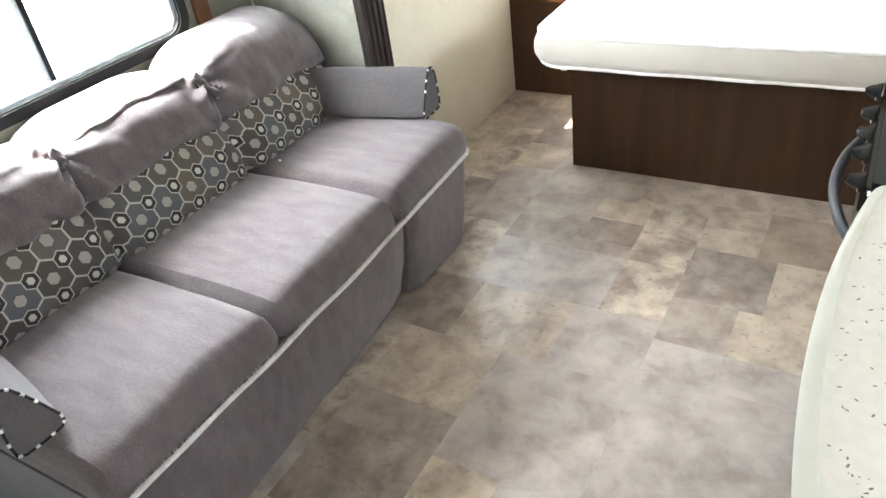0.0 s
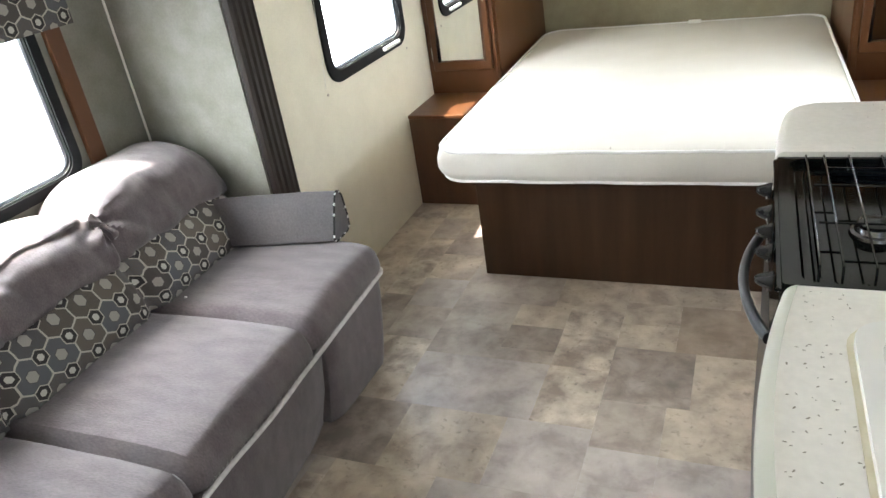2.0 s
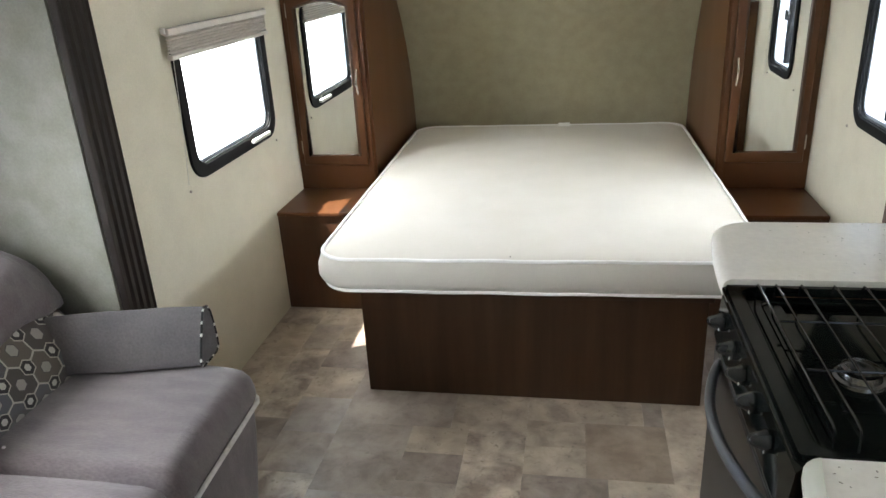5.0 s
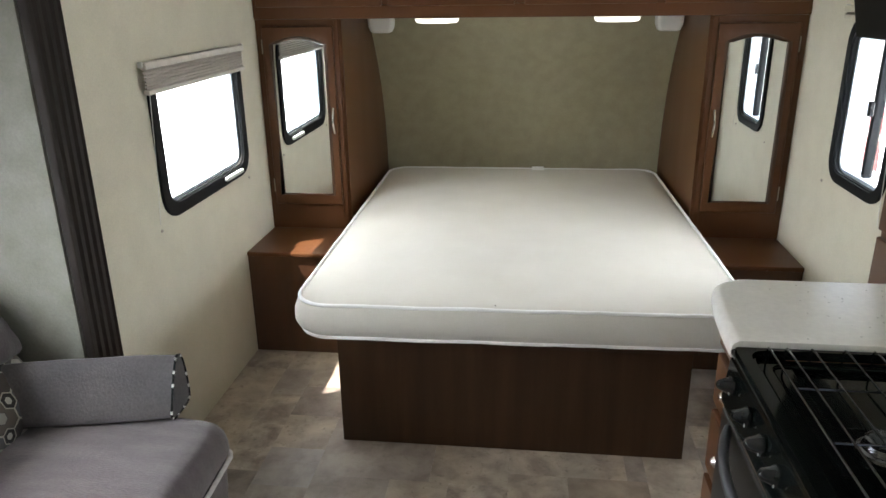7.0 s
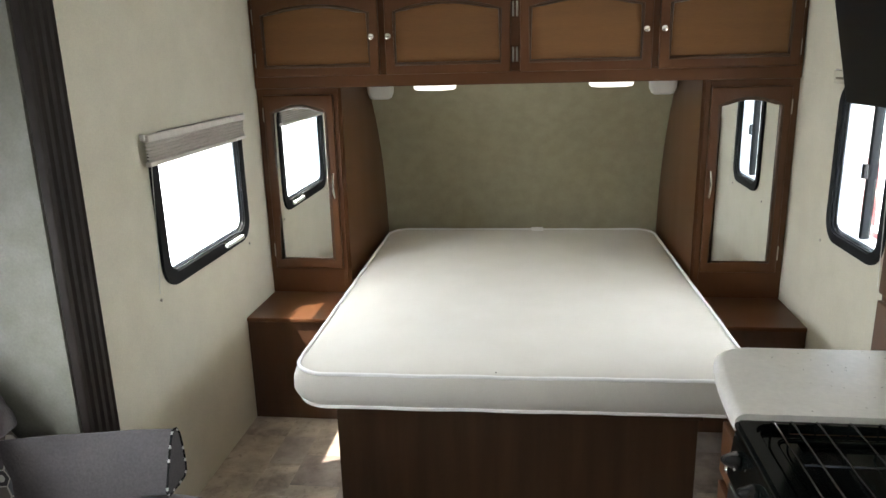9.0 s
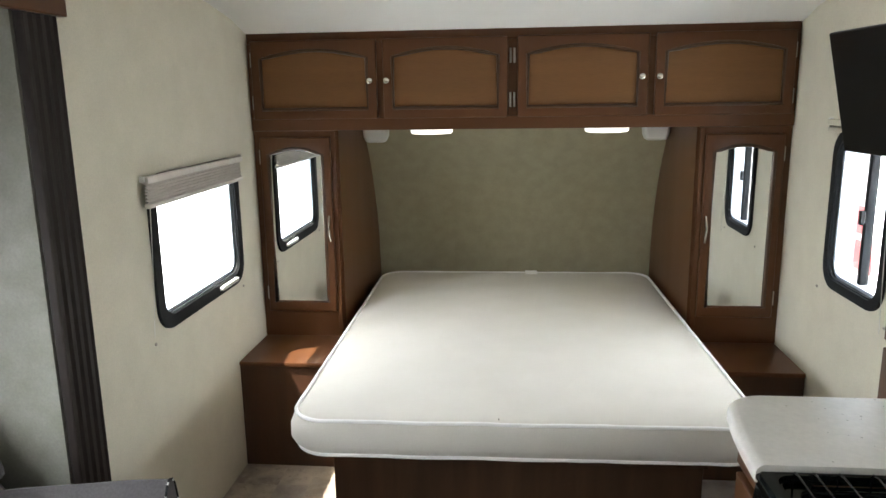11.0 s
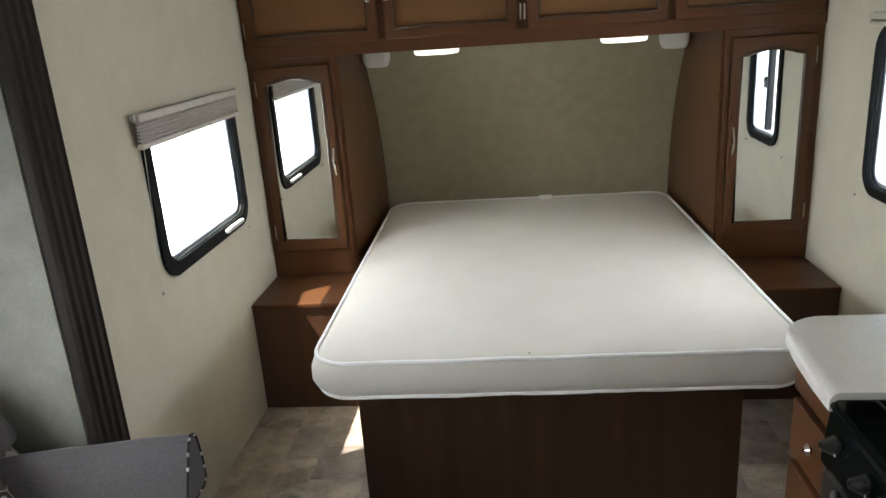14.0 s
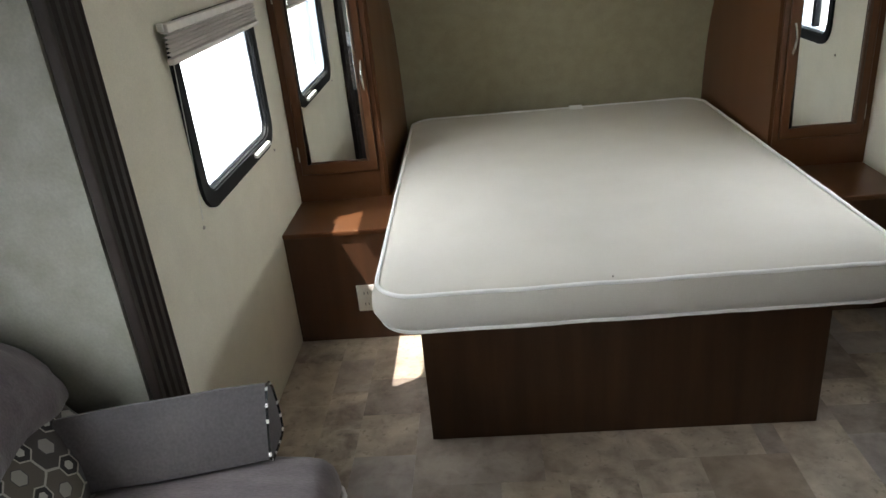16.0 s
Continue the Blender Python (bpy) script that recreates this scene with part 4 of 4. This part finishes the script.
# ---- the kitchen run ----
def counter_slab(outline, z0, z1, cut_end, radius=0.019):
    """A worktop with rounded upper edges, but for the end beside the stove at y = cut_end and the edge at the wall."""
    n = len(outline)
    turn = sum(a[0] * b[1] - b[0] * a[1] for a, b in zip(outline, outline[1:] + outline[:1]))
    sides = []
    for (ax, ay), (bx, by) in zip(outline, outline[1:] + outline[:1]):
        way = Vector((by - ay, ax - bx)).normalized() * (1 if turn > 0 else -1)
        plain = (abs(ay - cut_end) < 0.001 and abs(by - cut_end) < 0.001) or min(ax, bx) > 1.1
        sides.append((way, 0.0 if plain else 1.0))
    moves = []
    for k in range(n):
        (p, u), (q, v) = sides[k - 1], sides[k]
        det = p.x * q.y - p.y * q.x
        if abs(det) < 0.02:
            moves.append(-(p + q).normalized() * max(u, v))
        else:
            moves.append(Vector(((-u * q.y + v * p.y) / det, (-v * p.x + u * q.x) / det)))
    loops = [[(x, y, z0) for x, y in outline]]
    for step in range(7):
        a = math.pi / 2 * step / 6
        inset, z = radius * (1 - math.cos(a)), z1 - radius + radius * math.sin(a)
        loops.append([(x + m.x * inset, y + m.y * inset, z) for (x, y), m in zip(outline, moves)])
    return loft(loops)


def chips(outline_test, count, seed, z, parent):
    """The printed chips of the laminate, joined."""
    rnd = random.Random(seed)
    bm = bmesh.new()
    made = 0
    while made < count:
        x, y = rnd.uniform(0.44, 1.17), rnd.uniform(0.30, 2.04)
        if not outline_test(x, y):
            continue
        made += 1
        a, r = rnd.uniform(0, math.pi), rnd.uniform(0.0008, 0.0025)
        pts = []
        for k in range(5):
            q = 2 * math.pi * k / 5
            u, v = r * math.cos(q) * rnd.uniform(0.8, 1.9), r * 0.6 * math.sin(q)
            pts.append(bm.verts.new((x + u * math.cos(a) - v * math.sin(a), y + u * math.sin(a) + v * math.cos(a), z)))
        bm.faces.new(pts)
    ob = part("chips", bm, SPECK, parent, "small grey chips in the laminate")
    ob["kind"] = "stuff"
    return ob


def bow(y):
    """The bowed front edge of the sink counter."""
    return 0.4245 + 0.30 * (y - 0.80) ** 2


edge = [(bow(1.152 - 0.04 * k), 1.152 - 0.04 * k) for k in range(21)]
sink_outline = edge + [(0.56, 0.290), (0.66, 0.262), (RIGHT - 0.003, 0.26), (RIGHT - 0.003, 1.152)]
sink_counter = thing("sink_counter", "cream speckled laminate worktop with a bowed front edge", "counter")
part("slab", counter_slab(sink_outline, 0.885, 0.920, 1.152), COUNTER, sink_counter, smooth=True)
# thin skin over the bowed edge that carries the painted edge shading
loops = []
for x, y in edge:
    x -= 0.0015
    loops.append([(x, y, 0.884), (x, y, 0.904), (x + 0.003, y, 0.911), (x + 0.010, y, 0.918), (x + 0.0195, y, 0.9215), (x + 0.0195, y, 0.9195), (x + 0.006, y, 0.905), (x + 0.004, y, 0.884)])
part("edge_band", loft(loops), EDGE_BAND, sink_counter, "rounded edge band, its shading put into a grey-green colour", True)
chips(lambda x, y: bow(y) + 0.024 < x < 0.56 and 0.33 < y < 1.14, 150, 4, 0.9206, sink_counter)
base = thing("sink_cabinet", "cherry-stained base cabinet under the sink counter", "cabinet")
part("body", loft([[(x + 0.06, y, z) for x, y in edge] + [(0.70, 0.30, z), (RIGHT - 0.004, 0.30, z), (RIGHT - 0.004, 1.15, z)] for z in (0.001, 0.884)]), WOOD, base)
for y0, y1 in ((0.42, 0.76), (0.78, 1.12)):
    part("door", box(0.476, 0.489, y0, y1, 0.12, 0.86, bevel=0.004), WOOD, base)

sink = thing("kitchen_sink", "white drop-in sink with a raised rim", "sink")
part("rim", ring([(0.80 + u, 0.76 + v) for u, v in rounded(0.52, 0.58, 0.05)], [(0.80 + u, 0.76 + v) for u, v in rounded(0.44, 0.50, 0.04)], lambda u, v, k: (u, v, 0.921 + 0.014 * k)), SINK_WHITE, sink, smooth=True)
part("sealant", ring([(0.80 + u, 0.76 + v) for u, v in rounded(0.536, 0.596, 0.056)], [(0.80 + u, 0.76 + v) for u, v in rounded(0.516, 0.576, 0.048)], lambda u, v, k: (u, v, 0.9208 + 0.0015 * k)), SEALANT, sink, "yellowed bead of sealant")
part("lip", tube([(0.80 + u, 0.76 + v, 0.935) for u, v in rounded(0.452, 0.512, 0.045)], 0.0055, 8, closed=True), SINK_WHITE, sink, smooth=True)
part("bowl", loft([[(0.80 + u * s, 0.76 + v * s, z) for u, v in rounded(0.44, 0.50, 0.04)] for s, z in ((1.0, 0.932), (0.985, 0.927), (0.95, 0.922))], True, True), SINK_WHITE, sink, smooth=True)

stove = thing("stove", "black enamel gas range with wire grates and five front knobs", "stove")
SX, SY_A, SY_B, SZ = 0.452, 1.160, 1.700, 0.912
part("body", box(SX + 0.020, 1.10, SY_A + 0.006, SY_B - 0.006, 0.04, 0.872, bevel=0.004), ENAMEL, stove)
part("plinth", box(SX + 0.06, 1.08, SY_A + 0.02, SY_B - 0.02, 0.001, 0.039), PLASTIC, stove)
d = part("oven_door", box(SX - 0.003, SX + 0.019, SY_A + 0.010, SY_B - 0.010, 0.17, 0.785, bevel=0.006), OVEN_BLACK, stove, "glossy black oven door")
pts = []
for k in range(17):
    s = k / 16
    pts.append((SX - 0.004 - 0.043 * math.sin(math.pi * s) ** 0.8, SY_A + 0.062 + (SY_B - SY_A - 0.136) * s, 0.770))
part("handle", tube(pts, 0.0122, 12, squash=0.78), HANDLE_BLACK, d, "bowed grey-black bar handle", True)
panel_prof = [(SX - 0.002, 0.790), (SX - 0.004, 0.800), (SX + 0.004, 0.885), (SX + 0.012, 0.893), (SX + 0.10, 0.893), (SX + 0.10, 0.790)]
part("control_panel", loft([[(x, y, z) for x, z in panel_prof] for y in (SY_A + 0.003, SY_B - 0.003)]), ENAMEL, stove)
for y in (1.275, 1.375, 1.457, 1.541, 1.648):
    turn = (-1, 0, 0.09)
    kn = part("knob", lathe([(0.001, 0), (0.0180, 0.0), (0.0183, 0.003), (0.0170, 0.007), (0.0145, 0.011), (0.0118, 0.018), (0.0090, 0.025), (0.0050, 0.0285), (0.001, 0.0295)], (SX - 0.001, y, 0.852), turn, 24), PLASTIC, stove, "pointed black control knob", True)
    bm = loft([[(SX - 0.001 - h, y + u * w, 0.852 + v * t + 0.09 * h) for u, v in rounded(1, 1, 0.3, 3)] for h, w, t in ((0.006, 0.008, 0.030), (0.015, 0.007, 0.025), (0.024, 0.006, 0.017), (0.030, 0.004, 0.009))])
    bmesh.ops.bevel(bm, geom=list(bm.edges), offset=0.0012, segments=1, affect="EDGES")
    part("grip", bm, PLASTIC, kn, smooth=True)
    part("pointer", box(SX - 0.0105, SX - 0.0090, y - 0.0145, y - 0.0120, 0.840, 0.852), WHITE_PLASTIC, kn, "white printed mark")
top_outer = [((SX + 1.10) / 2 + u, (SY_A + SY_B) / 2 + v) for u, v in rounded(1.10 - SX, SY_B - SY_A, 0.014, 4)]
top_inner = [((SX + 0.036 + 1.06) / 2 + u, (SY_A + SY_B) / 2 + v) for u, v in rounded(1.06 - SX - 0.036, SY_B - SY_A - 0.05, 0.025, 4)]
bm = ring(top_outer, top_inner, lambda u, v, k: (u, v, 0.894 + 0.018 * k))
sharp = [e for e in bm.edges if len(e.link_faces) == 2 and e.calc_face_angle(0) > 0.8]
bmesh.ops.bevel(bm, geom=sharp, offset=0.007, segments=4, affect="EDGES")
part("cooktop_rim", bm, ENAMEL, stove, smooth=True)
step_in = [((SX + 0.066 + 1.05) / 2 + u, (SY_A + SY_B) / 2 + v) for u, v in rounded(1.05 - SX - 0.066, SY_B - SY_A - 0.10, 0.02, 4)]
bm = ring(top_inner, step_in, lambda u, v, k: (u, v, 0.886 + 0.012 * k))
sharp = [e for e in bm.edges if len(e.link_faces) == 2 and e.calc_face_angle(0) > 0.8]
bmesh.ops.bevel(bm, geom=sharp, offset=0.005, segments=3, affect="EDGES")
part("cooktop_step", bm, ENAMEL, stove, smooth=True)
part("cooktop_well", box(SX + 0.04, 1.055, SY_A + 0.028, SY_B - 0.028, 0.872, 0.8845), ENAMEL, stove)
for x, y, r in ((0.612, 1.405, 0.033), (0.90, 1.30, 0.034), (0.90, 1.55, 0.034)):
    b = part("burner", lathe([(0.001, 0.0), (r + 0.008, 0.0), (r + 0.006, 0.005), (r, 0.007), (r - 0.004, 0.016), (0.001, 0.017)], (x, y, 0.8850), (0, 0, 1), 24), BURNER, stove, "metal gas burner", True)
    part("burner_cap", lathe([(0.001, 0), (r - 0.006, 0.0), (r - 0.004, 0.005), (r - 0.012, 0.009), (0.001, 0.010)], (x, y, 0.9025), (0, 0, 1), 24), PLASTIC, b, "black burner cap", True)
GRATE_Z = 0.927
for xs in ((0.512, 0.545, 0.590, 0.648, 0.700), (0.765, 0.805, 0.850, 0.900, 0.945)):
    grate = part("grate", tube([(xs[0] + 0.008, 1.525, GRATE_Z - 0.005), (xs[-1], 1.525, GRATE_Z - 0.005)], 0.0024, 8), WIRE, stove, "black wire grate", True)
    part("wire", tube([(xs[0] + 0.008, 1.366, GRATE_Z - 0.005), (xs[-1], 1.366, GRATE_Z - 0.005)], 0.0024, 8), WIRE, grate, smooth=True)
    for x in xs:
        pts = [(x, SY_A + 0.045, 0.8845), (x, SY_A + 0.045, GRATE_Z - 0.008), (x, SY_A + 0.048, GRATE_Z - 0.002), (x, SY_A + 0.056, GRATE_Z)]
        pts += [(x, SY_A + 0.07 + (SY_B - SY_A - 0.12) * q / 10, GRATE_Z + 0.001) for q in range(11)]
        pts += [(x, SY_B - 0.034, GRATE_Z - 0.001), (x, SY_B - 0.030, GRATE_Z - 0.007), (x, SY_B - 0.030, 0.8975)]
        part("wire", tube(pts, 0.0020, 8), WIRE, grate, smooth=True)

side_counter = thing("side_counter", "cream speckled laminate worktop beyond the stove with a rounded corner", "counter")
corner_pts = [(0.575 - 0.098 * math.cos(math.pi / 2 * k / 14), 1.950 + 0.096 * math.sin(math.pi / 2 * k / 14)) for k in range(15)]
side_outline = [(RIGHT - 0.003, 1.703), (0.4565, 1.703), (0.4575, 1.75), (0.460, 1.80), (0.4645, 1.86), (0.470, 1.91)] + corner_pts + [(RIGHT - 0.003, 2.043)]
part("slab", counter_slab(side_outline[::-1], 0.885, 0.920, 1.703), COUNTER, side_counter, smooth=True)
chips(lambda x, y: 0.55 < x < 1.15 and 1.715 < y < 2.03, 70, 8, 0.9206, side_counter)
drawers = thing("drawer_cabinet", "cherry-stained cabinet with three knobbed drawers under the worktop", "cabinet")
part("body", box(0.545, RIGHT - 0.004, 1.706, 2.030, 0.001, 0.884), WOOD, drawers)
for z0, z1 in ((0.757, 0.872), (0.602, 0.734), (0.412, 0.578), (0.08, 0.388)):
    bm = box(0.524, 0.5445, 1.715, 2.022, z0, z1, bevel=0.004)
    dr = part("drawer_front", bm, WOOD, drawers)
    part("knob", lathe([(0.001, 0), (0.006, 0.0), (0.005, 0.010), (0.0135, 0.018), (0.006, 0.026), (0.001, 0.0265)], (0.524, 1.885, (z0 + z1) / 2 + 0.02), (-1, 0, 0), 16), CHROME, dr, "round nickel knob", True)

wall_cabinet = thing("wall_cabinet", "tall narrow cherry-stained cabinet against the side wall", "cabinet")
part("body", box(1.016, RIGHT - 0.003, 2.052, 2.395, 0.001, 1.20, bevel=0.003), WOOD, wall_cabinet)
part("door", box(1.001, 1.0155, 2.07, 2.385, 0.94, 1.17, bevel=0.004), WOOD, wall_cabinet)
part("door", box(1.001, 1.0155, 2.07, 2.385, 0.08, 0.92, bevel=0.004), WOOD, wall_cabinet)

tv = thing("television", "black flat television tilted down on a wall bracket", "television")
tm = pose(1.008, 2.43, 1.597, 0, -13, 5)
for name, size, mat in (("panel", (-0.018, 0.012, -0.31, 0.31, -0.178, 0.178), SCREEN), ("housing", (0.0125, 0.045, -0.20, 0.20, -0.11, 0.11), PLASTIC)):
    o = part(name, box(*size, bevel=0.005), mat, tv)
    o.data.transform(tm)
o = part("bracket", box(0.0455, 0.185, -0.05, 0.05, -0.06, 0.06, bevel=0.004), PLASTIC, tv, "black wall bracket")
o.data.transform(tm)


# ---- outside: a red and white vehicle in the next row ----
vehicle = thing("trailer", "red and white trailer parked in the next row outside", "trailer")
part("body", box(3.0, 5.4, 5.6, 14.0, -0.32, 2.5, bevel=0.15, segments=3), WHITE_PAINT, vehicle)
part("stripe", box(2.985, 2.999, 5.8, 7.1, -0.16, 0.62), RED_PAINT, vehicle, "red painted side panel")
for z in (0.33, 0.02):
    part("pinstripe", box(2.980, 2.9845, 5.8, 7.1, z, z + 0.05), WHITE_PAINT, vehicle, "white stripe")
for y in (9.0, 10.0):
    part("wheel", lathe([(0.001, 0), (0.34, 0.0), (0.36, 0.04), (0.36, 0.18), (0.34, 0.22), (0.001, 0.22)], (2.97, y, -0.39), (1, 0, 0), 24), PLASTIC, vehicle, "black tyre")


# ---- the printed squares of the floor ----
DX, DY, OX, OY = 0.2 / 3, 0.0718, 0.014, 1.48
by_kitchen = [(3, 7, 3, 6, 0), (3, 7, 1, 3, 3), (0, 3, 1, 3, 3), (0, 3, 3, 6, 1), (0, 7, -6, 1, 3), (0, 4, 6, 10, 2), (4, 8, 6, 10, 0), (0, 3, 10, 12, 0), (0, 3, 12, 14, 0), (3, 7, 10, 14, 5)]
by_sofa = [(-6, 0, -6, 0, 3), (-4, 0, 0, 4, 3), (-9, -4, 0, 4, 0), (-3, 0, 8, 13, 4), (-3, 0, 4, 8, 4), (-6, -3, 11, 13, 0), (-6, -3, 9, 11, 2), (-10, -3, 4, 8, 3),
           (-12, -10, 4, 6, 0), (-11, -6, -4, 0, 0), (-11, -6, -6, -4, 1), (-11, -6, -10, -6, 2), (-6, -3, -9, -6, 0), (-13, -9, 0, 4, 2), (-10, -6, 8, 13, 1)]
x_cells = range(-18, 18)
y_cells = range(-24, 30)
taken = {}
layout = []


def lay(a0, a1, b0, b1, kind):
    for a in range(a0, a1):
        for b in range(b0, b1):
            taken[a, b] = True
    layout.append((a0, a1, b0, b1, kind))


for row in by_kitchen + by_sofa:
    lay(*row)
rnd = random.Random(11)
for b in y_cells:
    for a in x_cells:
        if (a, b) in taken:
            continue
        w, h = rnd.choice(((3, 2), (3, 3), (6, 3), (6, 6), (4, 4), (6, 4), (3, 4)))
        a1 = a
        while a1 < a + w and a1 < x_cells[-1] + 1 and (a1, b) not in taken:
            a1 += 1
        b1 = b
        while b1 < b + h and all((k, b1) not in taken for k in range(a, a1)):
            b1 += 1
        lay(a, a1, b, b1, rnd.choice((0, 0, 1, 1, 2, 3, 3, 4)))
shared = {}
for a0, a1, b0, b1, kind in layout:
    x0, x1 = max(OX + a0 * DX, LEFT + 0.001), min(OX + a1 * DX, RIGHT - 0.001)
    y0, y1 = max(OY + b0 * DY, REAR), OY + b1 * DY
    if x1 - x0 < 0.02 or y1 - y0 < 0.02 or y0 > 3.6 or y1 < -1.2:
        continue
    key = (round(x1 - x0, 4), round(y1 - y0, 4), kind)
    if key not in shared:
        hx, hy = (x1 - x0) / 2 - 0.0002, (y1 - y0) / 2 - 0.0002
        me = bpy.data.meshes.new("tile")
        me.from_pydata([(-hx, -hy, -0.0025), (hx, -hy, -0.0025), (hx, hy, -0.0025), (-hx, hy, -0.0025), (-hx, -hy, 0), (hx, -hy, 0), (hx, hy, 0), (-hx, hy, 0)], [],
                       [(0, 3, 2, 1), (4, 5, 6, 7), (0, 1, 5, 4), (1, 2, 6, 5), (2, 3, 7, 6), (3, 0, 4, 7)])
        me.materials.append(TILES[kind])
        shared[key] = me
    t = new("tile", shared[key])
    t.parent = floor
    t.location = ((x0 + x1) / 2, (y0 + y1) / 2, -0.0002 - 0.0003 * rnd.random())
